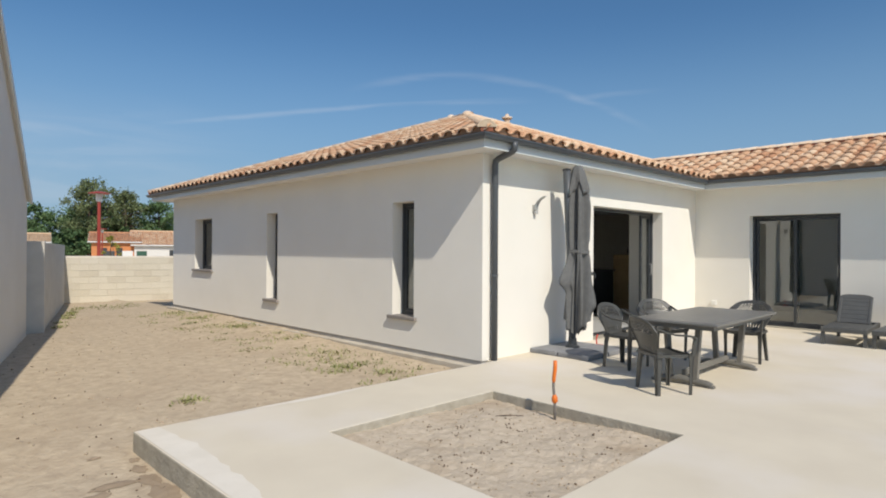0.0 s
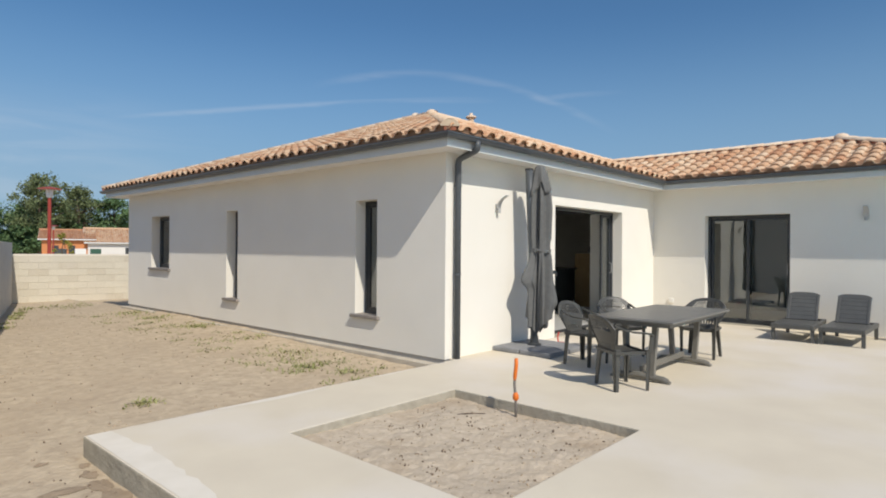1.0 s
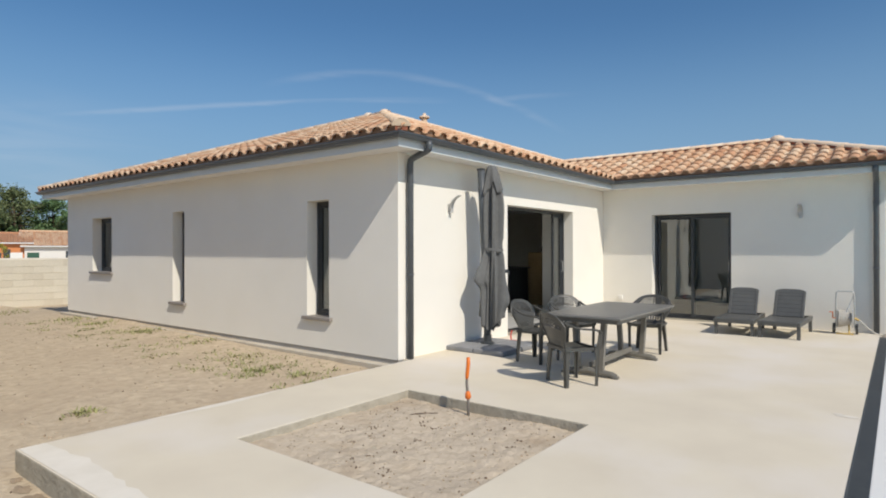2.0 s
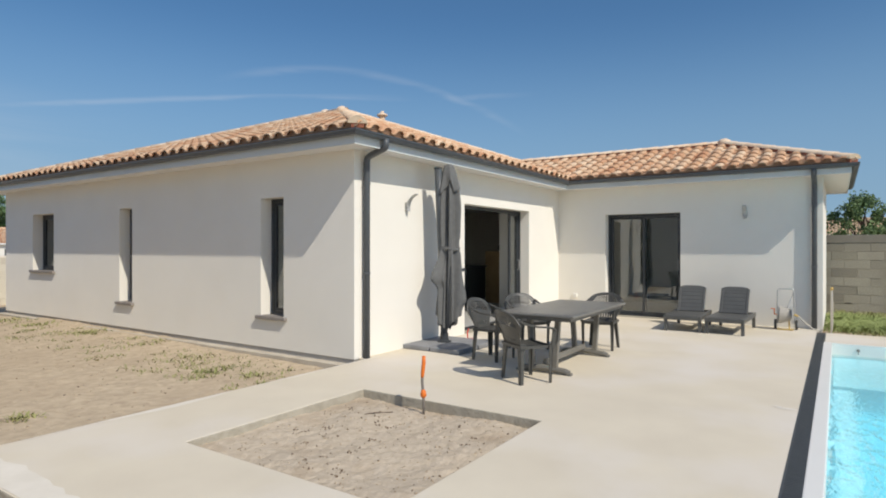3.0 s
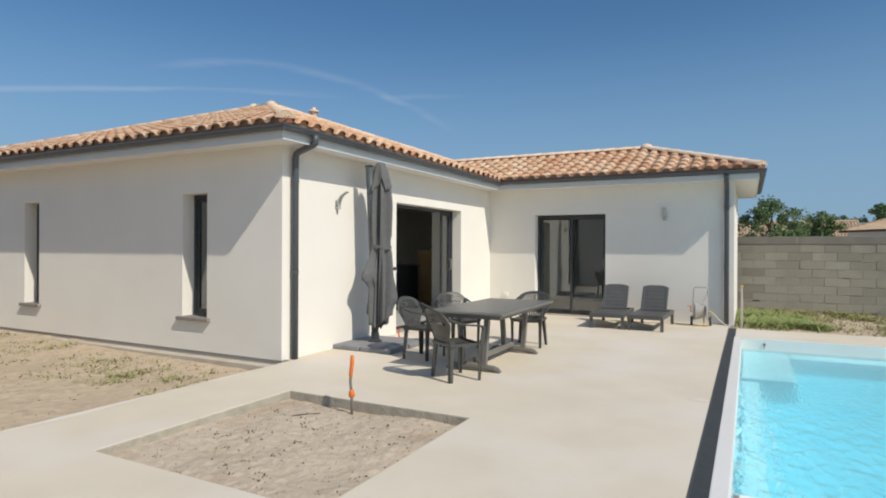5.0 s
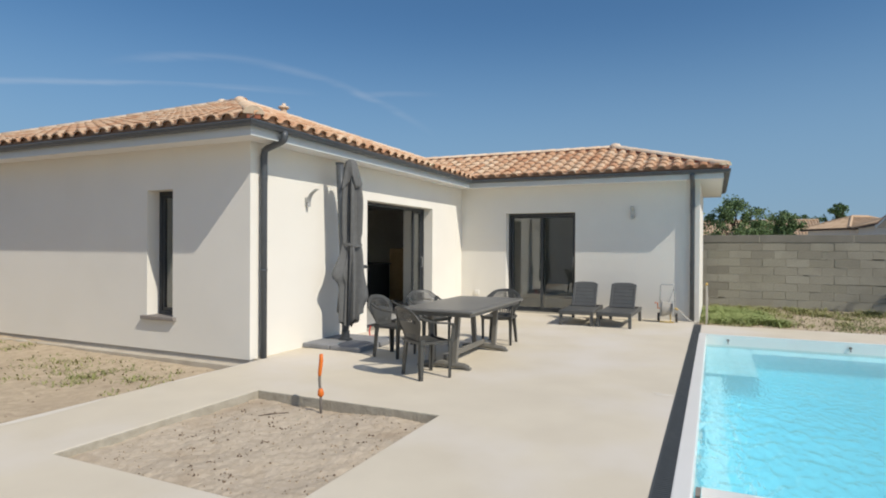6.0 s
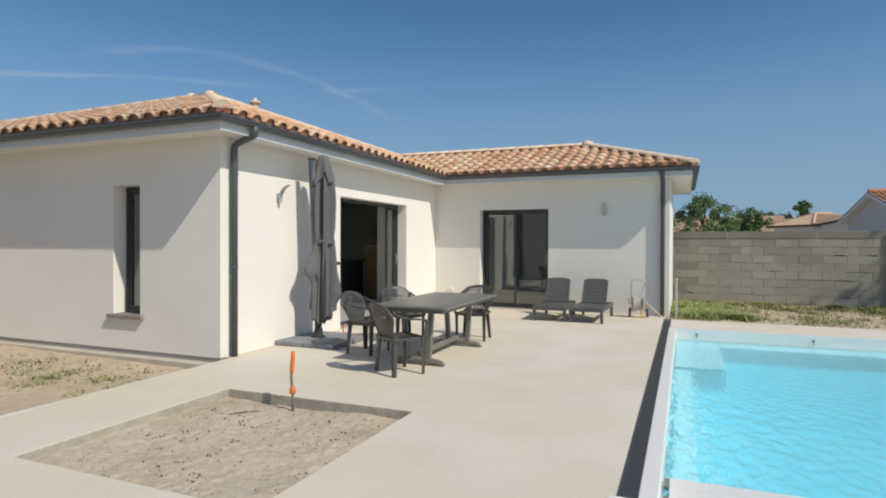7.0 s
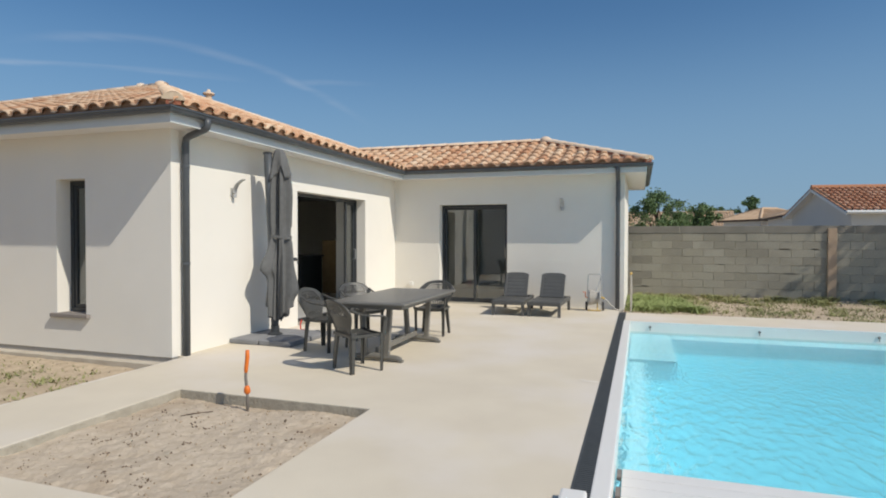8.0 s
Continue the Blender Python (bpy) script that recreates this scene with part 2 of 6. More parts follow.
LEAF = pieces_material("leaf", [(0.07, 0.135, 0.055), (0.10, 0.17, 0.07), (0.14, 0.21, 0.085), (0.085, 0.15, 0.06)], 0.7, 0.2, 3, 0.0)
PINE = pieces_material("pine_needles", [(0.10, 0.135, 0.06), (0.145, 0.18, 0.08), (0.19, 0.22, 0.10)], 0.75, 0.2, 3, 0.0)
YOUNG_LEAF = pieces_material("yellow_leaf", [(0.30, 0.27, 0.04), (0.22, 0.23, 0.04)], 0.7, 0.2, 3, 0.0)
RED_PAINT = material("red_lacquer", (0.36, 0.055, 0.035), 0.4, second=(0.30, 0.045, 0.03), scale=8)
ORANGE_WALL = material("orange_render", (0.62, 0.25, 0.10), 0.9, second=(0.56, 0.22, 0.09), scale=2)
WHITE_WALL = material("white_render", (0.72, 0.70, 0.66), 0.9, second=(0.68, 0.66, 0.62), scale=1.5)
NEIGHBOUR_WALL = material("neighbour_render", (0.71, 0.69, 0.635), 0.95, second=(0.66, 0.64, 0.585), scale=1.2, bump=0.2, bump_scale=120)
BLUISH_WALL = material("pale_grey_render", (0.56, 0.57, 0.56), 0.95, second=(0.52, 0.53, 0.525), scale=1.0)
HOSE_YELLOW = material("yellow_hose", (0.62, 0.42, 0.10), 0.5, second=(0.52, 0.36, 0.12), scale=9)
HOSE_GREY = material("pale_hose", (0.55, 0.52, 0.46), 0.5, second=(0.48, 0.45, 0.4), scale=9)
RED_PLASTIC = material("red_plastic", (0.65, 0.07, 0.05), 0.45, second=(0.55, 0.06, 0.045), scale=9)


def glass_material(name, tint, clear=0.13, slant=0.6):
    """Thin pane: clear, with a mirror gloss that grows towards slanting views."""
    m = bpy.data.materials.new(name)
    m.use_nodes = True
    n, l = m.node_tree.nodes, m.node_tree.links
    n.clear()
    tr, gl, mi, lw, po, ma, out = (n.new("ShaderNode" + k) for k in ("BsdfTransparent", "BsdfGlossy", "MixShader", "LayerWeight", "Math", "Math", "OutputMaterial"))
    tr.inputs[0].default_value = (*tint, 1)
    gl.inputs["Roughness"].default_value = 0.0
    lw.inputs["Blend"].default_value = 0.5
    po.operation, po.inputs[1].default_value = "POWER", 4.0
    ma.operation, ma.inputs[1].default_value, ma.inputs[2].default_value = "MULTIPLY_ADD", slant, clear
    l.new(lw.outputs["Facing"], po.inputs[0])
    l.new(po.outputs[0], ma.inputs[0])
    l.new(ma.outputs[0], mi.inputs[0])
    l.new(tr.outputs[0], mi.inputs[1])
    l.new(gl.outputs[0], mi.inputs[2])
    l.new(mi.outputs[0], out.inputs[0])
    return m


GLASS = glass_material("window_glass", (0.84, 0.87, 0.86))


def water_material():
    m = bpy.data.materials.new("pool_water")
    m.use_nodes = True
    n, l = m.node_tree.nodes, m.node_tree.links
    n.clear()
    rf, gl, mi, fr, out = (n.new("ShaderNode" + k) for k in ("BsdfRefraction", "BsdfGlossy", "MixShader", "Fresnel", "OutputMaterial"))
    rf.inputs["Color"].default_value = (0.70, 0.93, 0.98, 1)
    rf.inputs["IOR"].default_value, rf.inputs["Roughness"].default_value = 1.33, 0.0
    gl.inputs["Roughness"].default_value = 0.02
    fr.inputs["IOR"].default_value = 1.33
    co, n1, n2 = n.new("ShaderNodeTexCoord"), n.new("ShaderNodeTexNoise"), n.new("ShaderNodeTexNoise")
    n1.inputs["Scale"].default_value, n1.inputs["Detail"].default_value, n1.inputs["Distortion"].default_value = 19.0, 2, 0.9
    n2.inputs["Scale"].default_value, n2.inputs["Detail"].default_value = 27.0, 1
    ad, bu = n.new("ShaderNodeMath"), n.new("ShaderNodeBump")
    bu.inputs["Strength"].default_value, bu.inputs["Distance"].default_value = 0.8, 0.008
    wind = n.new("ShaderNodeMapping")   # ripples drawn out along the pool
    wind.inputs["Scale"].default_value = (0.55, 1.25, 1.0)
    l.new(co.outputs["Object"], wind.inputs["Vector"])
    for node in (n1, n2):
        l.new(wind.outputs[0], node.inputs["Vector"])
    l.new(n1.outputs["Fac"], ad.inputs[0])
    l.new(n2.outputs["Fac"], ad.inputs[1])
    l.new(ad.outputs[0], bu.inputs["Height"])
    for node in (rf, gl, fr):
        l.new(bu.outputs[0], node.inputs["Normal"])
    l.new(fr.outputs[0], mi.inputs[0])
    l.new(rf.outputs[0], mi.inputs[1])
    l.new(gl.outputs[0], mi.inputs[2])
    l.new(mi.outputs[0], out.inputs[0])
    return m


WATER = water_material()


# ---- building helpers ----
def finish(name, bm, mat, smooth=False):
    bmesh.ops.recalc_face_normals(bm, faces=bm.faces)
    me = bpy.data.meshes.new(name)
    bm.to_mesh(me)
    bm.free()
    if mat:
        me.materials.append(mat)
    if smooth:
        for p in me.polygons:
            p.use_smooth = True
    return new(name, me)


def part(name, bm, mat, parent, label="", smooth=False):
    """One mesh object under a thing or a part; the geometry is in the parent's own axes."""
    ob = finish(name, bm, mat, smooth)
    ob.parent = parent
    if label:
        tagged(ob, label)
    return ob


def thing(name, label, category, m=None, group="", kind=""):
    ob = new(name)
    ob.matrix_world = m or Matrix.Identity(4)
    return tagged(ob, label, category, group, kind)


def structure(name, bm, mat, label, category):
    return tagged(finish(name, bm, mat), label, category, kind="structure")


def box(bm, x0, y0, z0, x1, y1, z1, bevel=0.0, m=None):
    r = bmesh.ops.create_cube(bm, size=1, matrix=Matrix.LocRotScale(((x0 + x1) / 2, (y0 + y1) / 2, (z0 + z1) / 2), None, (x1 - x0, y1 - y0, z1 - z0)))
    vs = r["verts"]
    if bevel:
        es = list({e for v in vs for e in v.link_edges})
        vs = list({v for f in bmesh.ops.bevel(bm, geom=es, offset=bevel, segments=2, affect="EDGES", profile=0.6)["faces"] for v in f.verts} | {v for v in vs if v.is_valid})
    if m:
        bmesh.ops.transform(bm, matrix=m, verts=vs)
    return vs


def boxed(*args, **kw):
    bm = bmesh.new()
    box(bm, *args, **kw)
    return bm


def tube(bm, pts, r, seg=10, caps=True, flat=1.0):
    """A round bar along a line of points; r a number or one for each point."""
    pts = [Vector(p) for p in pts]
    rs = r if isinstance(r, (list, tuple)) else [r] * len(pts)
    rings, side = [], None
    for i, p in enumerate(pts):
        d = (pts[min(i + 1, len(pts) - 1)] - pts[max(i - 1, 0)]).normalized()
        if side is None:
            side = d.cross(Vector((0, 0, 1)) if abs(d.z) < 0.9 else Vector((1, 0, 0))).normalized()
        side = (side - d * side.dot(d)).normalized()
        up = d.cross(side)
        rings.append([bm.verts.new(p + rs[i] * (math.cos(a) * side + flat * math.sin(a) * up)) for a in (math.tau * k / seg for k in range(seg))])
    for a, b in zip(rings, rings[1:]):
        for k in range(seg):
            bm.faces.new((a[k], a[(k + 1) % seg], b[(k + 1) % seg], b[k]))
    if caps:
        bm.faces.new(rings[0][::-1])
        bm.faces.new(rings[-1])
    return bm


def bar(bm, a, b, w, h):
    """A square bar from a to b; w across, h upright."""
    a, b = Vector(a), Vector(b)
    d = (b - a).normalized()
    s = d.cross(Vector((0, 0, 1)) if abs(d.z) < 0.95 else Vector((0, 1, 0))).normalized()
    u = s.cross(d)
    q = [[bm.verts.new(p + s * (i * w / 2) + u * (j * h / 2)) for i, j in ((-1, -1), (1, -1), (1, 1), (-1, 1))] for p in (a, b)]
    for k in range(4):
        bm.faces.new((q[0][k], q[0][(k + 1) % 4], q[1][(k + 1) % 4], q[1][k]))
    bm.faces.new(q[0][::-1])
    bm.faces.new(q[1])


def wall_panel(origin, along, inward, length, z0, z1, thick, openings=()):
    """An upright wall with thickness and openings (u0, u1, z0, z1) that go through it."""
    bm = bmesh.new()
    o, a, n = Vector(origin), Vector(along), Vector(inward)
    us = sorted({0, length, *(v for op in openings for v in op[:2])})
    zs = sorted({z0, z1, *(v for op in openings for v in op[2:])})
    solid = lambda i, j: 0 <= i < len(us) - 1 and 0 <= j < len(zs) - 1 and not any(
        op[0] - 1e-6 < us[i] and us[i + 1] < op[1] + 1e-6 and op[2] - 1e-6 < zs[j] and zs[j + 1] < op[3] + 1e-6 for op in openings)
    P = lambda u, z, d: bm.verts.new(o + a * u + n * (d * thick) + Vector((0, 0, z)))
    for i in range(len(us) - 1):
        for j in range(len(zs) - 1):
            if not solid(i, j):
                continue
            u, v, p, q = us[i], us[i + 1], zs[j], zs[j + 1]
            for d in (0, 1):
                bm.faces.new([P(u, p, d), P(v, p, d), P(v, q, d), P(u, q, d)])
            for di, dj, ends in ((-1, 0, ((u, p), (u, q))), (1, 0, ((v, p), (v, q))), (0, -1, ((u, p), (v, p))), (0, 1, ((u, q), (v, q)))):
                if not solid(i + di, j + dj):
                    (e, f), (g, h) = ends
                    bm.faces.new([P(e, f, 0), P(g, h, 0), P(g, h, 1), P(e, f, 1)])
    bmesh.ops.remove_doubles(bm, verts=bm.verts, dist=1e-5)
    return bm


def prism(pts, z0, z1):
    """An upright prism over a flat outline."""
    bm = bmesh.new()
    lo, hi = ([bm.verts.new((x, y, z)) for x, y in pts] for z in (z0, z1))
    bm.faces.new(lo[::-1])
    bm.faces.new(hi)
    for k in range(len(pts)):
        bm.faces.new((lo[k], lo[(k + 1) % len(pts)], hi[(k + 1) % len(pts)], hi[k]))
    return bm


# ---- main lines of the plan ----
L, CY, T, REC = 6.49, -4.86, 0.30, 0.19
AX, BY, YE = -0.10, 0.035, 10.75          # planes of the west and south walls, end of the west wall
EW, ES, EL, ECY = -0.025, 0.13, 6.565, -4.82     # lines that the eaves follow

# ---- ground ----
POOL = (-3.4, -9.9, 4.80, -5.0)      # x0, y0, x1, y1 of the basin
SLAB_X0, SLAB_X1 = -4.25, 6.10


def ground_height(x, y):
    far = max(0.0, math.hypot(x, y) - 26)
    z = -0.17 + 0.010 * max(0.0, min(y, 8.0)) - 0.0225 * max(0.0, min(y - 8.0, 9.0)) + 0.03 * noise.noise((x * 0.35, y * 0.35, 0.3)) + 0.014 * noise.noise((x * 1.7, y * 1.7, 4.0)) + 0.012 * noise.noise((x * 4.1, y * 4.1, 7.0))
    if -1.6 < x < AX and y > 0.0:
        z += 0.065 * math.exp(-(AX - x) / 0.30) * min(1.0, y * 2)
    if y < -3 and x > 6:
        z = -0.10 + 0.03 * noise.noise((x * 0.8, y * 0.8, 2.0))
    return z - min(far * 0.016, 0.9)


def build_ground():
    def lines(lo, hi, fine_lo, fine_hi, step, keep):
        v = list(np.arange(fine_lo, fine_hi + 1e-6, step))
        s, a = step, fine_lo
        while a > lo:
            s *= 1.5
            a -= s
            v.append(a)
        s, a = step, fine_hi
        while a < hi:
            s *= 1.5
            a += s
            v.append(a)
        return sorted(set(np.round(v, 3)) | set(keep))
    g = 0.02
    px0, py0, px1, py1 = POOL[0] - g - 0.3, POOL[1] - g - 0.3, POOL[2] + g + 0.1, POOL[3] + g + 0.12
    xs = lines(-600, 600, -6.6, 13, 0.11, (px0, px1))
    ys = lines(-600, 600, -12, 15, 0.11, (py0, py1))
    bm = bmesh.new()
    v = {}
    for i, x in enumerate(xs):
        for j, y in enumerate(ys):
            v[i, j] = bm.verts.new((x, y, ground_height(x, y)))
    for i in range(len(xs) - 1):
        for j in range(len(ys) - 1):
            cx, cy = (xs[i] + xs[i + 1]) / 2, (ys[j] + ys[j + 1]) / 2
            if px0 < cx < px1 and py0 < cy < py1:
                continue
            bm.faces.new((v[i, j], v[i + 1, j], v[i + 1, j + 1], v[i, j + 1]))
    for w in [w for w in bm.verts if not w.link_faces]:
        bm.verts.remove(w)
    ob = structure("ground", bm, SAND, "bare trodden sand with sparse weeds", "ground")
    for p in ob.data.polygons:
        p.use_smooth = True


build_ground()

# ---- terrace slab with a square planting hole ----
PIT = (-3.14, -3.04, -1.20, -1.10)


def pit_height(x, y):
    z = -0.074 - 0.014 * math.exp(-(PIT[2] - x) / 0.15) + 0.004 * math.exp(-(PIT[3] - y) / 0.2) + 0.026 * noise.noise((x * 2.2, y * 2.2, 1)) + 0.010 * noise.noise((x * 7, y * 7, 3)) + 0.007 * noise.noise((x * 19, y * 19, 5)) + 0.005 * noise.noise((x * 43, y * 43, 5))
    return min(z, -0.02)



tx0, ty0, tx1, ty1 = SLAB_X0, -4.80, SLAB_X1, -0.05


def build_slab():
    bm = bmesh.new()
    xs, ys = [tx0, PIT[0], PIT[2], 0.0, tx1], [ty0, PIT[1], PIT[3], ty1]
    cells = [(i, j) for i in range(4) for j in range(3) if (i, j) != (1, 1)]
    for zt in (0.0, -0.2):
        for i, j in cells:
            bm.faces.new([bm.verts.new((x, y, zt)) for x, y in ((xs[i], ys[j]), (xs[i + 1], ys[j]), (xs[i + 1], ys[j + 1]), (xs[i], ys[j + 1]))])
    def side(a, b):
        bm.faces.new([bm.verts.new((*p, z)) for p, z in ((a, 0.0), (b, 0.0), (b, -0.2), (a, -0.2))])
    for i in range(4):
        side((xs[i], ty0), (xs[i + 1], ty0)), side((xs[i], ty1), (xs[i + 1], ty1))
    for j in range(3):
        side((tx0, ys[j]), (tx0, ys[j + 1])), side((tx1, ys[j]), (tx1, ys[j + 1]))
    a, b, c, d = PIT
    side((a, b), (c, b)), side((c, b), (c, d)), side((c, d), (a, d)), side((a, d), (a, b))
    bmesh.ops.remove_doubles(bm, verts=bm.verts, dist=1e-5)
    bmesh.ops.recalc_face_normals(bm, faces=bm.faces)
    es = [e for e in bm.edges if all(abs(v.co.z) < 1e-4 for v in e.verts) and any(abs(f.normal.z) < 0.5 for f in e.link_faces)]
    bmesh.ops.bevel(bm, geom=es, offset=0.012, segments=2, affect="EDGES", profile=0.5)
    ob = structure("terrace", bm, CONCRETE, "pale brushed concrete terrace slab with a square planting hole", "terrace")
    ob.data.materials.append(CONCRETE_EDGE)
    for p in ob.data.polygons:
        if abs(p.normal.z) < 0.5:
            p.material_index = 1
    structure("pavement", boxed(0.0, ty1 + 0.001, -0.2, L + 0.01, BY + 0.013, -0.001), CONCRETE, "concrete strip at the foot of the house", "pavement")
    structure("pavement", boxed(SLAB_X1 + 0.001, ty0 + 0.001, -0.2, L + 0.013, ty1, -0.001), CONCRETE, "concrete strip at the foot of the house", "pavement")
    # the strip behind the far end of the pool and beyond it
    structure("pavement", boxed(POOL[2] + 0.07, POOL[1] - 0.119, -0.2, SLAB_X1, ty0 - 0.097, -0.004, bevel=0.01), CONCRETE, "pale concrete strip along the end of the pool", "pavement")
    structure("pavement", boxed(tx0, POOL[1] - 0.119, -0.2, POOL[0] - 0.123, ty0 - 0.002, -0.004, bevel=0.01), CONCRETE, "pale concrete strip along the end of the pool", "pavement")
    structure("pavement", boxed(tx0, POOL[1] - 1.3, -0.2, SLAB_X1, POOL[1] - 0.123, -0.004, bevel=0.01), CONCRETE, "pale concrete strip along the side of the pool", "pavement")
    # pale cement skim along the outer edges of the slab, with an uneven inner line
    bm = bmesh.new()
    n = 46
    for k in range(n):
        y0, y1 = ty1 - 0.02 - k * 0.1, ty1 - 0.02 - (k + 1) * 0.1
        w0 = 0.20 + 0.10 * noise.noise((y0 * 2.1, 0.5, 0)) + 0.05 * noise.noise((y0 * 9, 0.5, 0))
        w1 = 0.20 + 0.10 * noise.noise((y1 * 2.1, 0.5, 0)) + 0.05 * noise.noise((y1 * 9, 0.5, 0))
        bm.faces.new([bm.verts.new(p) for p in ((tx0 + 0.015, y0, 0.002), (tx0 + w0, y0, 0.002), (tx0 + w1, y1, 0.002), (tx0 + 0.015, y1, 0.002))])
    for k in range(42):
        x0, x1 = tx0 + 0.3 + k * 0.1, tx0 + 0.4 + k * 0.1
        w0 = max(0.016, 0.045 + 0.10 * noise.noise((x0 * 1.3, 2.5, 0)))
        w1 = max(0.016, 0.045 + 0.10 * noise.noise((x1 * 1.3, 2.5, 0)))
        bm.faces.new([bm.verts.new(p) for p in ((x0, ty1 - 0.015, 0.002), (x1, ty1 - 0.015, 0.002), (x1, ty1 - w1, 0.002), (x0, ty1 - w0, 0.002))])
    bmesh.ops.remove_doubles(bm, verts=bm.verts, dist=1e-5)
    structure("trim", bm, CONCRETE_PATCH, "pale cement skim along the edge of the slab", "cement")
    bm = bmesh.new()   # small pale trowel smears
    for cx, cy, ra, rb in ((0.33, -4.69, 0.035, 0.085), (0.38, -4.62, 0.02, 0.04)):
        q = [bm.verts.new((cx + ra * math.cos(a) * (1 + 0.3 * noise.noise((3 * a, cx, 0))), cy + rb * math.sin(a) * (1 + 0.4 * noise.noise((4 * a, cy, 1))), 0.0025)) for a in (math.tau * k / 18 for k in range(18))]
        bm.faces.new(q)
    structure("trim", bm, CONCRETE_PATCH, "small pale cement smears on the slab", "cement")
    # the sand in the hole
    bm = bmesh.new()
    nx = 110
    grid = [[None] * (nx + 1) for _ in range(nx + 1)]
    for i in range(nx + 1):
        for j in range(nx + 1):
            x, y = PIT[0] + (PIT[2] - PIT[0]) * i / nx, PIT[1] + (PIT[3] - PIT[1]) * j / nx
            grid[i][j] = bm.verts.new((x, y, pit_height(x, y)))
    for i in range(nx):
        for j in range(nx):
            bm.faces.new((grid[i][j], grid[i + 1][j], grid[i + 1][j + 1], grid[i][j + 1]))
    ob = structure("sand_bed", bm, PIT_SAND, "uneven pale sand in the planting hole", "sand")
    for p in ob.data.polygons:
        p.use_smooth = True


build_slab()

# ---- pool ----
WATER_Z = -0.16


def build_pool():
    x0, y0, x1, y1 = POOL
    pool = thing("swimming_pool", "rectangular pool with white rim and turquoise water", "swimming pool")
    w, deep = 0.12, -1.45
    bm = bmesh.new()   # white rim and upper wall
    for a in ((x0 - w, y1, x1 + w, y1 + w - 0.015), (x0 - w, y0 - w, x1 + w, y0), (x1, y0, x1 + w - 0.055, y1), (x0 - w, y0, x0, y1)):
        box(bm, a[0], a[1], -0.35, a[2], a[3], 0.006, bevel=0.008)
    part("rim", bm, POOL_WHITE, pool, "glossy white moulded rim")
    bm = bmesh.new()   # basin
    vs = {}
    for name, z in (("t", -0.349), ("b", deep)):
        vs[name] = [bm.verts.new((x, y, z)) for x, y in ((x0 + 0.002, y0 + 0.002), (x1 - 0.002, y0 + 0.002), (x1 - 0.002, y1 - 0.002), (x0 + 0.002, y1 - 0.002))]
    bm.faces.new(vs["b"])
    for k in range(4):
        bm.faces.new((vs["t"][k], vs["t"][(k + 1) % 4], vs["b"][(k + 1) % 4], vs["b"][k]))
    part("basin", bm, POOL_BLUE, pool, "turquoise pool shell")
    for name, a, top, lab in (("bench", (-3.3, y1 - 0.22, x1 - 2.16, y1 - 0.006), -0.52, "pale moulded bench"), ("step", (x1 - 2.15, y1 - 0.63, x1 - 0.006, y1 - 0.006), -0.37, "pale moulded corner step"), ("step", (x1 - 0.42, y0 + 0.1, x1 - 0.008, y1 - 0.64), -0.36, "pale moulded corner step")):
        part(name, boxed(a[0], a[1], top - 0.10, a[2], a[3], top, bevel=0.04), POOL_STEP, pool, lab)
        part("riser", boxed(a[0] + 0.012, a[1] + 0.012, deep + 0.011, a[2] - 0.002, a[3] - 0.002, top - 0.099), POOL_STEP, pool, "turquoise moulded riser")
    nx, ny = 230, 300
    bm = bmesh.new()
    g = []
    for i in range(nx + 1):
        x = x0 + 0.001 + (x1 - x0 - 0.002) * i / nx
        row = []
        for j in range(ny + 1):
            y = y0 + 0.001 + (y1 - y0 - 0.002) * j / ny
            rough = 0.30 + 4.6 * max(0.0, min(1.0, 1.05 - (x + 1.6) / 3.2)) + 0.45 * noise.noise((x * 0.9, y * 0.9, 2.0))
            z = 0.0040 * noise.noise((x * 4.6 + 0.8 * noise.noise((x * 3, y * 3, 1)), y * 9.5, 3.0)) + 0.0036 * noise.noise((x * 8.5, y * 17.0, 8.0)) + 0.0020 * noise.noise((x * 2.0, y * 2.6, 5.0))
            row.append(bm.verts.new((x, y, WATER_Z + rough * z)))
        g.append(row)
    for i in range(nx):
        for j in range(ny):
            bm.faces.new((g[i][j], g[i + 1][j], g[i + 1][j + 1], g[i][j + 1]))
    water = part("water", bm, WATER, pool, "clear rippled turquoise water", smooth=True)
    if water.data.polygons[0].normal.z < 0:
        water.data.flip_normals()
    water.visible_shadow = False
    for y in (-5.32, -6.95, -8.55):
        bm = bmesh.new()
        bmesh.ops.create_cone(bm, cap_ends=True, segments=14, radius1=0.021, radius2=0.018, depth=0.02, matrix=pose(x1 - 0.011, y, -0.075, 0, 90, 0))
        tube(bm, [(x1 - 0.02, y, -0.075), (x1 - 0.035, y, -0.10), (x1 - 0.035, y, -0.13)], 0.007, 8)
        part("fitting", bm, STAKE_GREY, pool, "small grey cover fitting")
    # floating cover slats, stopped by a white end bar
    cover = thing("pool_cover", "white slatted roller cover floating on the pool", "pool cover")
    for k in range(13):
        xa = -1.50 - k * 0.145
        s = part("slat", boxed(xa - 0.14, y0 + 0.04, WATER_Z - 0.006, xa, y1 - 0.045, WATER_Z + 0.03, bevel=0.008), POOL_WHITE, cover)
    for k in range(2):
        part("end_cap", boxed(-1.50 - 0.142 - k * 0.29, y1 - 0.042, WATER_Z - 0.004, -1.50 - k * 0.29, y1 - 0.012, WATER_Z + 0.025, bevel=0.004), STAKE_GREY, cover, "grey slat end cap")
    hb = thing("cover_box", "white plastic drive box at the pool edge", "box")
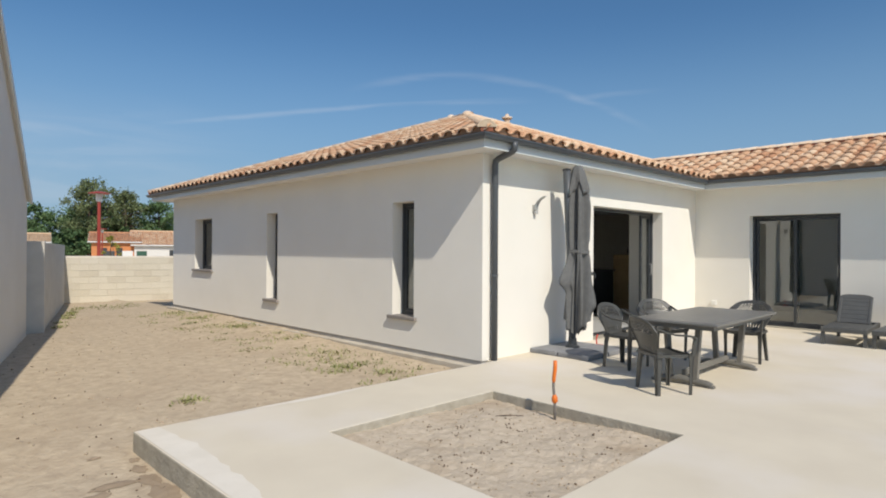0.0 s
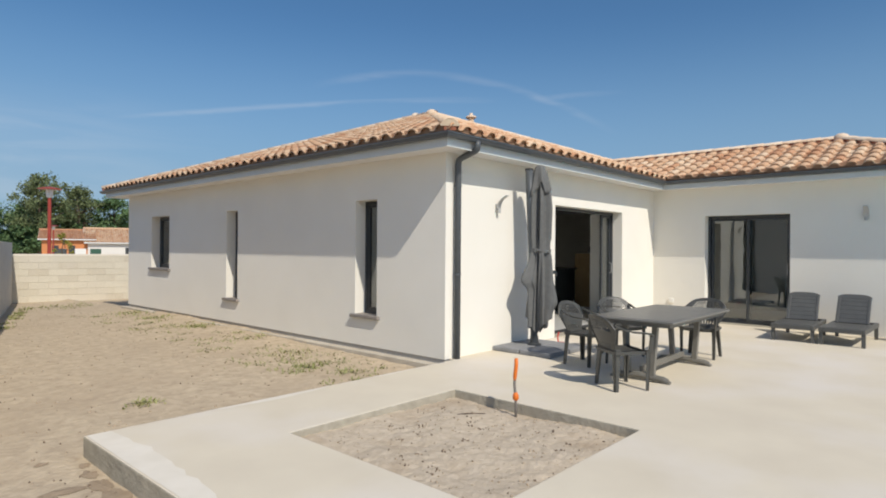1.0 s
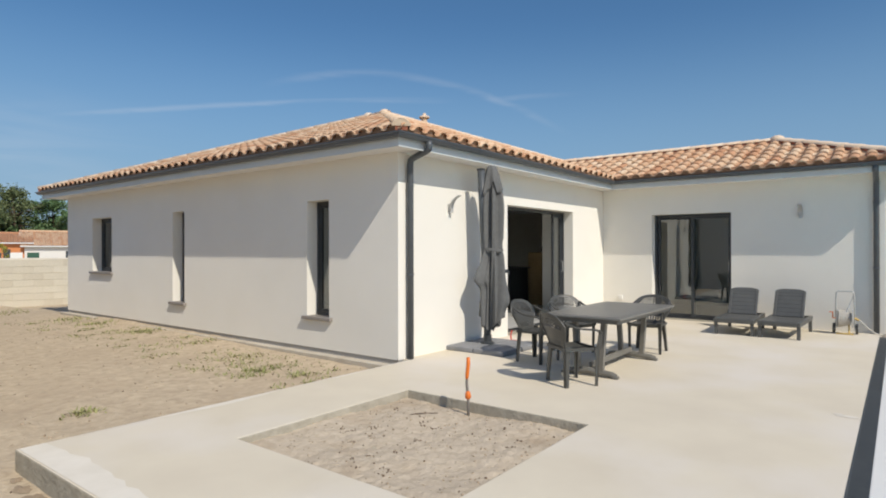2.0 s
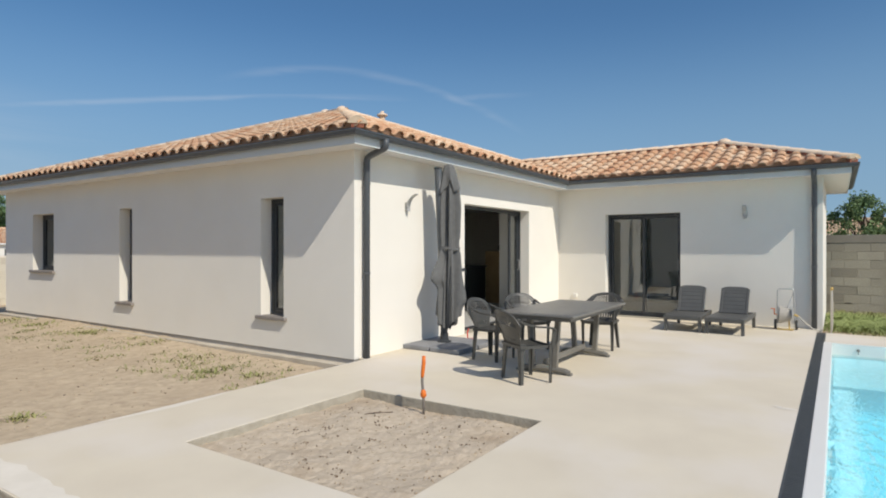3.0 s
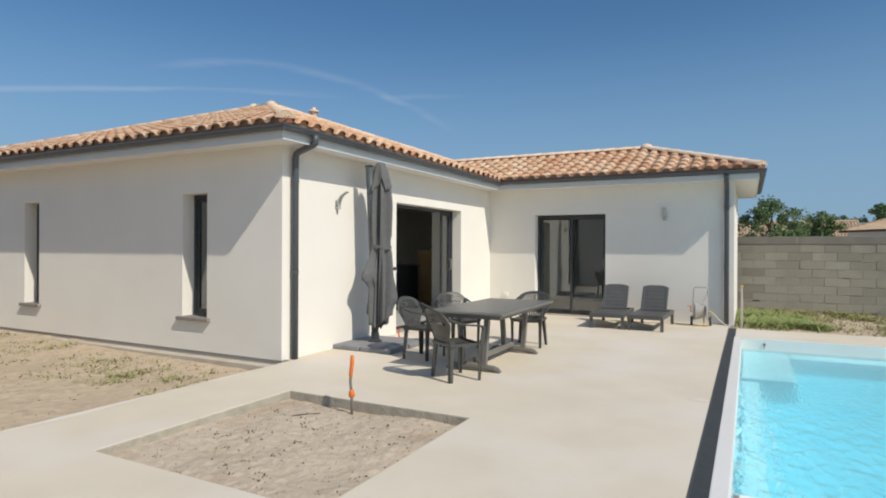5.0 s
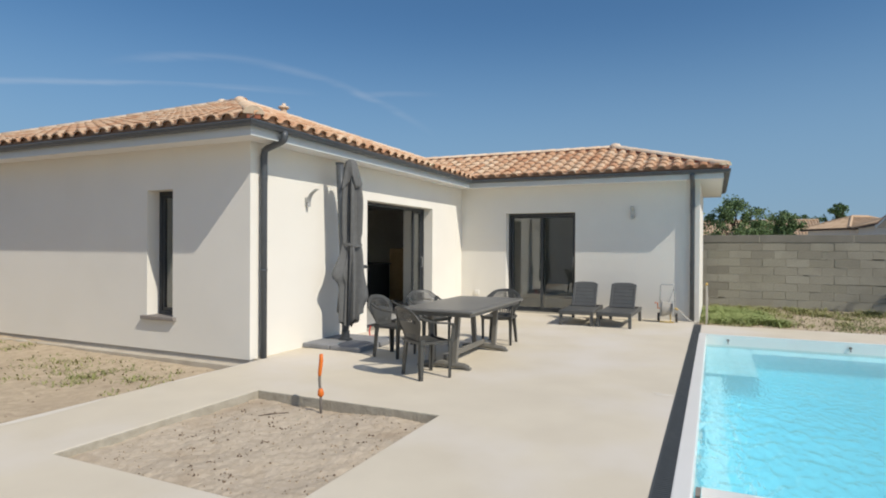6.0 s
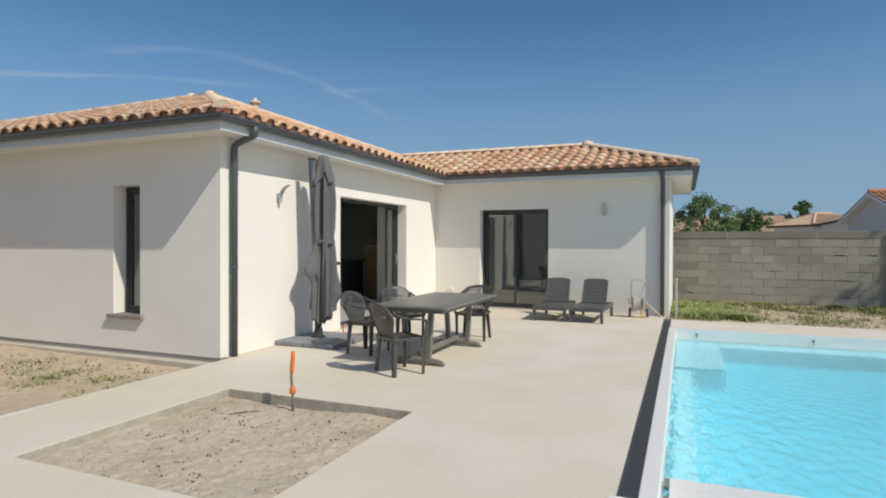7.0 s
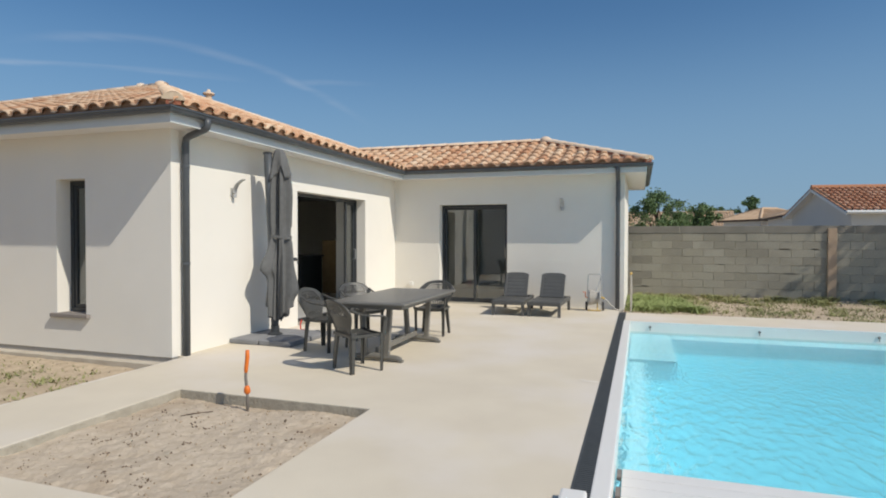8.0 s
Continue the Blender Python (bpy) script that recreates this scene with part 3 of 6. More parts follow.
    part("body", boxed(-2.75, ty0 - 0.085, 0.0, -2.36, ty0 + 0.055, 0.055, bevel=0.015), POOL_WHITE, hb)
    # drain channel with grating bars between slab and rim
    d0, d1 = ty0, y1 + w - 0.015
    dr = thing("channel_drain", "long dark slotted channel drain beside the pool", "drain")
    part("channel", boxed(POOL[0] - 0.12, d0 + 0.003, -0.15, SLAB_X1 - 0.01, d1 - 0.003, -0.003), GRATE, dr)
    bm = bmesh.new()
    for y in (d0 + 0.004, d1 - 0.016):
        box(bm, POOL[0] - 0.12, y, -0.02, SLAB_X1 - 0.01, y + 0.012, 0.003)
    for k in range(330):
        x = POOL[0] - 0.11 + k * 0.0285
        box(bm, x, d0 + 0.0165, -0.02, x + 0.019, d1 - 0.0165, 0.002)
    part("grating", bm, GRATE, dr)


build_pool()

# ---- house ----
WALL_TOP = 2.68
house = thing("house", "single-storey white rendered L-shaped house with clay tile roof", "house")
A_OPEN = [(1.36, 1.845, 0.45, 2.136), (5.33, 5.76, 0.45, 2.136), (8.36, 9.34, 0.945, 2.136)]
BAY = (2.56, 5.00)
CDOOR = (1.015, 2.51)
part("wall", wall_panel((AX, BY, 0), (0, 1, 0), (1, 0, 0), YE - BY, 0.0, WALL_TOP, T, [(a - BY, b - BY, c, d) for a, b, c, d in A_OPEN]), STUCCO, house)
part("wall", wall_panel((AX + T, BY, 0), (1, 0, 0), (0, 1, 0), L - AX - T, 0.0, WALL_TOP, T, [(BAY[0] - AX - T, BAY[1] - AX - T, 0.0, 2.155)]), STUCCO, house)
part("wall", wall_panel((L, BY + T, 0), (0, -1, 0), (1, 0, 0), BY + T - CY, 0.0, WALL_TOP, T, [(CDOOR[0] + BY + T, CDOOR[1] + BY + T, 0.0, 2.125)]), STUCCO, house)
part("wall", wall_panel((L + T, CY, 0), (1, 0, 0), (0, 1, 0), 10.15 - L - T, 0.0, WALL_TOP, T), STUCCO, house)
part("wall", wall_panel((10.15, CY + T, 0), (0, 1, 0), (-1, 0, 0), YE - CY - T, 0.0, WALL_TOP, T), STUCCO, house)
part("wall", wall_panel((AX + T, YE, 0), (1, 0, 0), (0, -1, 0), 10.15 - AX - 2 * T, 0.0, WALL_TOP, T), STUCCO, house)
g = 0.015
part("plinth", prism([(AX + g, BY + g), (L + g, BY + g), (L + g, CY + g), (10.15 - g, CY + g), (10.15 - g, YE - g), (AX + g, YE - g)], -0.4, -0.001), PLINTH, house, "dark bitumen strip under the render")
part("footing", boxed(AX - 0.13, 0.0, -0.4, AX + 0.014, YE + 0.1, -0.06, bevel=0.01), FOOTING, house, "pale dirty concrete footing edge")
part("inner_floor", prism([(AX + T, BY + T), (L + T, BY + T), (L + T, CY + T), (10.15 - T, CY + T), (10.15 - T, YE - T), (AX + T, YE - T)], 0.0, 0.02), INNER_FLOOR, house, "grey tiled floor")
part("inner_ceiling", prism([(AX + T, BY + T), (L + T, BY + T), (L + T, CY + T), (10.15 - T, CY + T), (10.15 - T, YE - T), (AX + T, YE - T)], 2.5, 2.52), INNER_WALL, house, "white plaster ceiling")
part("partition", boxed(AX + T, 6.6, 0.02, 9.85, 6.7, 2.5), INNER_WALL, house)
part("partition", boxed(6.10, BY + T, 0.02, 6.20, 1.3, 2.5), INNER_WALL, house)
part("partition", boxed(L + T, 0.9, 0.02, 9.85, 1.0, 2.5), INNER_WALL, house)
# eaves: soffit, fascia, gutter
E0 = 0.42


def eave_line(off):
    return [(EW - off, ES - off), (EL - off, ES - off), (EL - off, ECY - off), (10.15 + off, ECY - off), (10.15 + off, 10.83 + off), (EW - off, 10.83 + off)]


part("soffit", prism(eave_line(E0), WALL_TOP, WALL_TOP + 0.02), SOFFIT, house, "white eaves soffit")


def ring(profile, mat, name, label):
    """A moulding that runs round the eaves: profile of (offset from wall, height)."""
    bm = bmesh.new()
    loops = [[bm.verts.new((x, y, z)) for x, y in eave_line(off)] for off, z in profile]
    k = len(profile)
    for i in range(k):
        a, b = loops[i], loops[(i + 1) % k]
        for j in range(6):
            bm.faces.new((a[j], a[(j + 1) % 6], b[(j + 1) % 6], b[j]))
    return part(name, bm, mat, house, label)


ring([(E0, 2.832), (E0 + 0.022, 2.832), (E0 + 0.022, 2.664), (E0, 2.664)], FASCIA, "fascia", "pale painted fascia board")
gut = []
for k in range(9):
    a = math.pi * k / 8
    gut.append((E0 + 0.026 + 0.049 - 0.049 * math.cos(a), 2.806 - 0.050 * math.sin(a)))
gut = [(E0 + 0.026, 2.826)] + gut + [(E0 + 0.124, 2.824), (E0 + 0.136, 2.824), (E0 + 0.136, 2.808), (E0 + 0.120, 2.797)] + [(x - 0.004 if i > 3 else x + 0.004, z + 0.006) for i, (x, z) in list(enumerate(gut))[::-1]] + [(E0 + 0.03, 2.826)]
ring(gut, ANTHRACITE, "gutter", "anthracite half-round gutter")


def downpipe(pts, clips, normal):
    p = part("downpipe", tube(bmesh.new(), pts, 0.042, 14), ANTHRACITE, house, "anthracite metal downpipe", smooth=True)
    for c in clips:
        bm = bmesh.new()
        tube(bm, [Vector(c) - Vector((0, 0, 0.015)), Vector(c) + Vector((0, 0, 0.015))], 0.048, 14)
        tube(bm, [c, Vector(c) + Vector(normal) * 0.06], 0.008, 6)
        part("pipe_clip", bm, ANTHRACITE, p)


downpipe([(0.02, -0.385, 2.78), (0.02, -0.385, 2.715), (0.024, -0.375, 2.685), (0.034, -0.335, 2.665), (0.055, -0.10, 2.605), (0.062, -0.045, 2.58), (0.065, -0.03, 2.52), (0.065, -0.03, 0.0)],
         [(0.065, -0.03, 2.25), (0.065, -0.03, 1.1)], (0, 1, 0))
px = L - 0.062
downpipe([(EL - 0.49, -4.735, 2.78), (EL - 0.49, -4.735, 2.71), (EL - 0.45, -4.735, 2.66), (L - 0.12, -4.735, 2.58), (L - 0.07, -4.735, 2.54), (px, -4.735, 2.46), (px, -4.735, 0.0)],
         [(px, -4.735, 2.2), (px, -4.735, 1.1)], (1, 0, 0))


def window(u0, u1, z0, z1):
    """Dark casement set deep in the west wall, with a stone sill."""
    f, x = 0.055, AX + REC
    bm = bmesh.new()
    for a in ((u0, z0, u0 + f, z1), (u1 - f, z0, u1, z1), (u0 + f, z0, u1 - f, z0 + f), (u0 + f, z1 - f, u1 - f, z1)):
        box(bm, x, a[0], a[1], x + 0.06, a[2], a[3], bevel=0.006)
    w = part("window", bm, ALU_DARK, house, "narrow dark aluminium window")
    bm = bmesh.new()
    g = f + 0.04
    for a in ((u0 + f + 0.002, z0 + f + 0.002, u0 + g, z1 - f - 0.002), (u1 - g, z0 + f + 0.002, u1 - f - 0.002, z1 - f - 0.002), (u0 + g, z0 + f + 0.002, u1 - g, z0 + g), (u0 + g, z1 - g, u1 - g, z1 - f - 0.002)):
        box(bm, x + 0.012, a[0], a[1], x + 0.055, a[2], a[3], bevel=0.005)
    part("sash", bm, ALU_DARK, w)
    p = part("pane", boxed(x + 0.03, u0 + g, z0 + g, x + 0.036, u1 - g, z1 - g), GLASS, w)
    p.visible_shadow = False
    bm = boxed(AX - 0.055, u0 - 0.07, z0 - 0.045, AX + 0.004, u1 + 0.07, z0 + 0.004, bevel=0.008)
    box(bm, AX + 0.004, u0 + 0.002, z0 - 0.02, x + 0.02, u1 - 0.002, z0 + 0.006)
    part("sill", bm, SILL, w, "brown-grey stone sill")


for o in A_OPEN:
    window(*o)


def sliding_leaf(parent, m, w, h, name="door"):
    """One leaf of a sliding glass door in its own axes: x along, z up."""
    f = 0.048
    bm = bmesh.new()
    for a in ((0, 0, f, h), (w - f, 0, w, h), (f, 0, w - f, f + 0.02), (f, h - f, w - f, h)):
        box(bm, a[0], -0.02, a[1], a[2], 0.02, a[3], bevel=0.005)
    bmesh.ops.transform(bm, matrix=m, verts=bm.verts)
    leaf = part(name, bm, ALU_DARK, parent, "dark aluminium sliding glass leaf")
    bm = boxed(f, -0.003, f + 0.02, w - f, 0.003, h - f)
    bmesh.ops.transform(bm, matrix=m, verts=bm.verts)
    p = part("pane", bm, GLASS, leaf)
    p.visible_shadow = False
    bm = bmesh.new()
    tube(bm, [m @ Vector((w - 0.035, -0.02, 0.95)), m @ Vector((w - 0.035, -0.06, 0.96)), m @ Vector((w - 0.035, -0.06, 1.14)), m @ Vector((w - 0.035, -0.02, 1.15))], 0.008, 8)
    part("handle", bm, STEEL, leaf, "slim steel handle")
    return leaf


def door_frame(parent, m, w, h):
    bm = bmesh.new()
    for a in ((0, 0, 0.045, h), (w - 0.045, 0, w, h), (0.045, h - 0.05, w - 0.045, h), (0.045, 0, w - 0.045, 0.035)):
        box(bm, a[0], -0.05, a[1], a[2], 0.07, a[3], bevel=0.004)
    bmesh.ops.transform(bm, matrix=m, verts=bm.verts)
    return part("door_frame", bm, ALU_DARK, parent, "dark aluminium door frame")


bw = BAY[1] - BAY[0]
mB = Matrix.Translation((BAY[0], BY + REC + 0.05, 0.0))
door_frame(house, mB, bw, 2.15)
sliding_leaf(house, mB @ pose(bw - 0.415, 0.0, 0.036), 0.37, 2.06)       # the leaf, pushed almost wholly into its pocket
mC = Matrix.Translation((L + REC + 0.05, -CDOOR[0], 0.0)) @ pose(0, 0, 0, 0, 0, -90)
door_frame(house, mC, CDOOR[1] - CDOOR[0], 2.125)
sliding_leaf(house, mC @ pose(0.048, 0.03, 0.036), 0.74, 2.035)
sliding_leaf(house, mC @ pose(0.715, -0.022, 0.036), 0.74, 2.035)
part("threshold", boxed(BAY[0], BY + 0.01, -0.001, BAY[1], BY + REC, 0.012), CONCRETE_EDGE, house)
part("threshold", boxed(L + 0.01, -CDOOR[1], -0.001, L + REC, -CDOOR[0], 0.012), CONCRETE_EDGE, house)

# ---- roof: flat decks below, clay tiles on top ----
CLAY_FILL = material("clay_filler", (0.52, 0.31, 0.19), 0.95, second=(0.43, 0.24, 0.145), scale=16, bump=0.3)
K, RZ = 0.350, 2.855
X0, X1, XC, Y0, YC, Y1 = -0.50, 10.65, 6.09, -0.385, -5.30, 11.33
HW = (X1 - X0) / 2
zr = lambda d: RZ + K * d
AP1, AP2 = (X0 + HW, Y0 + HW), (X0 + HW, Y1 - HW)
HC = (X1 - XC) / 2
RC1, RC2 = (XC + HC, YC + HC), (XC + HC, Y0 + HC)
FACES = {
    "west": [((X0, Y0), 0), (AP1, HW), (AP2, HW), ((X0, Y1), 0)],
    "south": [((X0, Y0), 0), ((XC, Y0), 0), (RC2, HC), (AP1, HW)],
    "wing": [((XC, Y0), 0), ((XC, YC), 0), (RC1, HC), (RC2, HC)],
    "wing_end": [((XC, YC), 0), ((X1, YC), 0), (RC1, HC)],
    "east": [((X1, YC), 0), ((X1, Y1), 0), (AP2, HW), (AP1, HW), (RC2, HC), (RC1, HC)],
    "north": [((X1, Y1), 0), ((X0, Y1), 0), (AP2, HW)],
}
bm = bmesh.new()
for pts in FACES.values():
    bm.faces.new([bm.verts.new((x, y, zr(d) + 0.004)) for (x, y), d in pts])
bmesh.ops.remove_doubles(bm, verts=bm.verts, dist=1e-4)
roof = part("roof", bm, UNDERLAY, house, "low hipped roof of salmon clay tiles")
TW, TL, EXPO = 0.24, 0.40, 0.335      # tile width, length, exposed length along the fall


def tile_verts():
    """An S-shaped tile: a shallow pan and a high roll; x across, y up the fall, z out."""
    prof = []
    for k in range(4):
        a = math.pi * k / 3
        prof.append((-0.125 + 0.105 * k / 3, 0.012 - 0.016 * math.sin(a)))
    for k in range(1, 8):
        a = math.pi * k / 7
        prof.append((-0.020 + 0.155 * (1 - math.cos(a)) / 2, 0.012 + 0.050 * math.sin(a)))
    n = len(prof)
    vs = [(x * 1.0, -0.02, z + 0.024) for x, z in prof] + [(x * 0.96, TL - 0.02, z * 0.86 + 0.002) for x, z in prof] + [(x, -0.02, z + 0.007) for x, z in prof]
    fs = [(i, i + 1, n + i + 1, n + i) for i in range(n - 1)] + [(2 * n + i, 2 * n + i + 1, i + 1, i) for i in range(n - 1)]
    return np.array(vs), fs


TV, TF = tile_verts()


def tile_frames(eave, along, inward, length, depth):
    """Matrices of the tiles of one slope, course by course."""
    a, n = Vector((*along, 0)), Vector((*inward, 0))
    up = (n + Vector((0, 0, K))).normalized()
    out = a.cross(up)
    slope = math.sqrt(1 + K * K)
    for r in range(int(depth * slope / EXPO) + 1):
        s = r * EXPO / slope
        for c in range(int(length / TW) + 2):
            u = c * TW
            o = Vector((*eave, RZ)) + a * u + n * s + Vector((0, 0, K * s))
            yield u, s, Matrix(((a.x, up.x, out.x, o.x), (a.y, up.y, out.y, o.y), (a.z, up.z, out.z, o.z), (0, 0, 0, 1)))


tile_mesh = bpy.data.meshes.new("tile")
tile_mesh.from_pydata([tuple(v) for v in TV], [], TF)
tile_mesh.materials.append(TILE)
for p in tile_mesh.polygons:
    p.use_smooth = p.index < 10
SLOPES = {   # eave start, along, inward, eave length, depth, limits as (low u, high u) for each s
    "south": ((X0, Y0), (1, 0), (0, 1), XC - X0, HW, lambda s: (s, XC - X0 + min(s, HC) - max(0, s - HC)), 120),
    "wing": ((XC, Y0), (0, -1), (1, 0), Y0 - YC, HC, lambda s: (-s, Y0 - YC - s), 100),
    "west": ((X0, Y1), (0, -1), (1, 0), Y1 - Y0, HW, lambda s: (s, Y1 - Y0 - s), 80),
    "wing_end": ((XC, YC), (1, 0), (0, 1), X1 - XC, HC, lambda s: (s, X1 - XC - s), 0),
}
rng = random.Random(11)
for side_name, (eave, along, inward, length, depth, lim, singles) in SLOPES.items():
    start = eave if side_name != "wing" else (XC, Y0 + HC + 0.2)
    run = length if side_name != "wing" else length + HC + 0.2
    if side_name == "south":
        run = length + HC + 0.2
    shift = (HC + 0.2) if side_name == "wing" else 0.0
    made, verts, faces = 0, [], []
    todo = []
    for u, s, m in tile_frames(start, along, inward, run, depth):
        lo, hi = lim(s)
        lo2, hi2 = lim(s + TL)
        uu = u - shift
        if uu < min(lo, lo2) - 0.2 or uu > max(hi, hi2) + 0.2 or s > depth - 0.05:
            continue
        whole = uu - TW / 2 > max(lo, lo2) + 0.02 and uu + TW / 2 < min(hi, hi2) - 0.02 and s + TL < depth
        todo.append((u, s, m, whole))
    # the courses next to the eaves, where the camera passes, are single tiles
    order = sorted(range(len(todo)), key=lambda i: (round(todo[i][1], 3), -todo[i][0] if side_name == "west" else todo[i][0]))
    single = set([i for i in order if todo[i][3]][:singles])
    for i, (u, s, m, whole) in enumerate(todo):
        m = m @ pose(rng.uniform(-0.004, 0.004), rng.uniform(-0.006, 0.006), rng.uniform(0, 0.004), rng.uniform(-0.6, 0.6), rng.uniform(-0.8, 0.8), rng.uniform(-1.0, 1.0))
        if i in single:
            ob = new("tile", tile_mesh)
            ob.parent = roof
            ob.matrix_basis = m
        else:
            base = len(verts)
            mm = np.array(m)
            verts += [tuple(v) for v in TV @ mm[:3, :3].T + mm[:3, 3]]
            faces += [tuple(base + k for k in f) for f in TF]
    me = bpy.data.meshes.new("tile_field")
    me.from_pydata(verts, [], faces)
    bm = bmesh.new()
    bm.from_mesh(me)
    # cut the tiles along hips, ridges and valleys
    pts = FACES[side_name]
    cx, cy = sum(p[0][0] for p in pts) / len(pts), sum(p[0][1] for p in pts) / len(pts)
    for (p, d), (q, e) in zip(pts, pts[1:] + pts[:1]):
        if d == 0 and e == 0:
            continue
        t = Vector((q[0] - p[0], q[1] - p[1], 0)).normalized()
        nrm = Vector((t.y, -t.x, 0))
        if nrm.dot(Vector((cx - p[0], cy - p[1], 0))) > 0:
            nrm = -nrm
        bmesh.ops.bisect_plane(bm, geom=bm.verts[:] + bm.edges[:] + bm.faces[:], dist=1e-5, plane_co=(*p, 0), plane_no=nrm, clear_outer=True)
    bm.to_mesh(me)
    bm.free()
    me.materials.append(TILE)
    for p in me.polygons:
        p.use_smooth = True
    ob = new("tile_field", me)
    ob.parent = roof
    tagged(ob, kind="stuff")


# clay fillers that close the rolls a little behind the eaves
for a, b in (((X0 + 0.006, Y0 + 0.006), (XC, Y0 + 0.02)), ((XC + 0.006, YC + 0.006), (XC + 0.02, Y0 + 0.005)), ((X0 + 0.006, Y0 + 0.021), (X0 + 0.02, Y1 - 0.006))):
    part("eave_filler", boxed(a[0], a[1], RZ - 0.01, b[0], b[1], RZ + 0.075), CLAY_FILL, roof, "clay eave filler")


def cap_bm(r0, r1, length, closed=False):
    bm = bmesh.new()
    seg = 8
    rows = [(0, r0, 0.0), (length, r1, -0.01)]
    loops = []
    for y, r, dz in rows:
        loops.append([bm.verts.new((r * math.cos(math.pi * k / seg), y, r * 0.70 * math.sin(math.pi * k / seg) + dz)) for k in range(seg + 1)])
    inner = [bm.verts.new((v.co.x * 0.87, 0, v.co.z * 0.84)) for v in loops[0]]
    for k in range(seg):
        bm.faces.new((loops[0][k], loops[0][k + 1], loops[1][k + 1], loops[1][k]))
        bm.faces.new((inner[k], inner[k + 1], loops[0][k + 1], loops[0][k]))
    if closed:
        bm.faces.new([bm.verts.new(v.co + Vector((0, -0.004, 0))) for v in loops[0]])
    return bm


RED_MORTAR = material("red_mortar", (0.42, 0.165, 0.095), 0.95, second=(0.34, 0.125, 0.075), scale=14, bump=0.4)
cap_first = None


def caps(a, b, da, db):
    """Half-round caps from a (low) to b (high) along a hip or ridge."""
    global cap_first
    p, q = Vector((*a, zr(da) + 0.034)), Vector((*b, zr(db) + 0.040))
    d = (q - p).normalized()
    s = d.cross(Vector((0, 0, 1))).normalized()
    up = s.cross(d)
    bm = bmesh.new()
    bar(bm, p - up * 0.030, q - up * 0.030, 0.150, 0.075)
    part("ridge_mortar", bm, RED_MORTAR, roof, "red-tinted mortar bed under the caps")
    n = max(1, round((q - p).length / 0.36))
    step = (q - p).length / n
    for k in range(n):
        o = p + d * (k * step)
        m = Matrix(((s.x, d.x, up.x, o.x), (s.y, d.y, up.y, o.y), (s.z, d.z, up.z, o.z), (0, 0, 0, 1))) @ pose(0, 0, 0.012, 1.0, rng.uniform(-2, 2), rng.uniform(-1, 1))
        if cap_first is None:
            cap_first = finish("ridge_tile", cap_bm(0.100, 0.086, 0.43), RIDGE, smooth=True)
            ob = cap_first
        else:
            ob = new("ridge_tile", cap_first.data)
        ob.parent = roof
        ob.matrix_basis = m


caps((X0, Y0), AP1, 0.05, HW)
caps((X0, Y1), AP2, 0, HW)
caps(AP2, AP1, HW, HW)
caps(RC2, AP1, HC, HW)
caps(RC1, RC2, HC, HC)
caps((XC, YC), RC1, 0, HC)
caps((X1, YC), RC1, 0, HC)
PALE_CLAY = material("cream_clay", (0.66, 0.54, 0.40), 0.85, second=(0.58, 0.45, 0.32), scale=14, bump=0.2)
# rounded crown pieces where ridges meet, and closed ends at the eaves corners
for (x, y), d, r in ((AP1, HW, 0.15), (AP2, HW, 0.14), (RC1, HC, 0.15)):
    bm = bmesh.new()
    bmesh.ops.create_uvsphere(bm, u_segments=16, v_segments=8, radius=r, matrix=Matrix.Translation((x, y, zr(d) + 0.045)) @ Matrix.Diagonal((1, 1, 0.75, 1)))
    part("ridge_crown", bm, RIDGE, roof, "rounded clay crown piece", smooth=True)
for (x, y), dirx, diry in (((X0, Y0), 1, 1), ((XC, YC), 1, 1)):
    ang = math.degrees(math.atan2(-dirx, diry))
    bm = cap_bm(0.118, 0.105, 0.30, closed=True)
    bmesh.ops.transform(bm, matrix=pose(x + 0.0, y + 0.0, zr(0) + 0.035, 14, 0, ang), verts=bm.verts)
    part("hip_end", bm, PALE_CLAY, roof, "pale closed hip end tile", smooth=True)
# terracotta vent pipe behind the hip
bm = bmesh.new()
vx, vy = 5.95, 4.62
vz = zr(min(X1 - vx, vy - Y0)) - 0.12
tube(bm, [(vx, vy, vz), (vx, vy, vz + 0.42)], 0.075, 14)
tube(bm, [(vx, vy, vz + 0.42), (vx, vy, vz + 0.44), (vx, vy, vz + 0.47), (vx, vy, vz + 0.50)], [0.12, 0.14, 0.13, 0.05], 14)
tube(bm, [(vx, vy, vz + 0.50), (vx, vy, vz + 0.55)], [0.05, 0.04], 12)
part("roof_vent", bm, RIDGE, roof, "terracotta vent pipe with a cap")

# ---- boundary walls of hollow blocks ----
def block_mesh(name, l, h, d, mat):
    bm = boxed(-l / 2, -d / 2, -h / 2, l / 2, d / 2, h / 2)
    bmesh.ops.bevel(bm, geom=bm.edges[:], offset=0.004, segments=1, affect="EDGES")
    me = bpy.data.meshes.new(name)
    bm.to_mesh(me)
    bm.free()
    me.materials.append(mat)
    return me


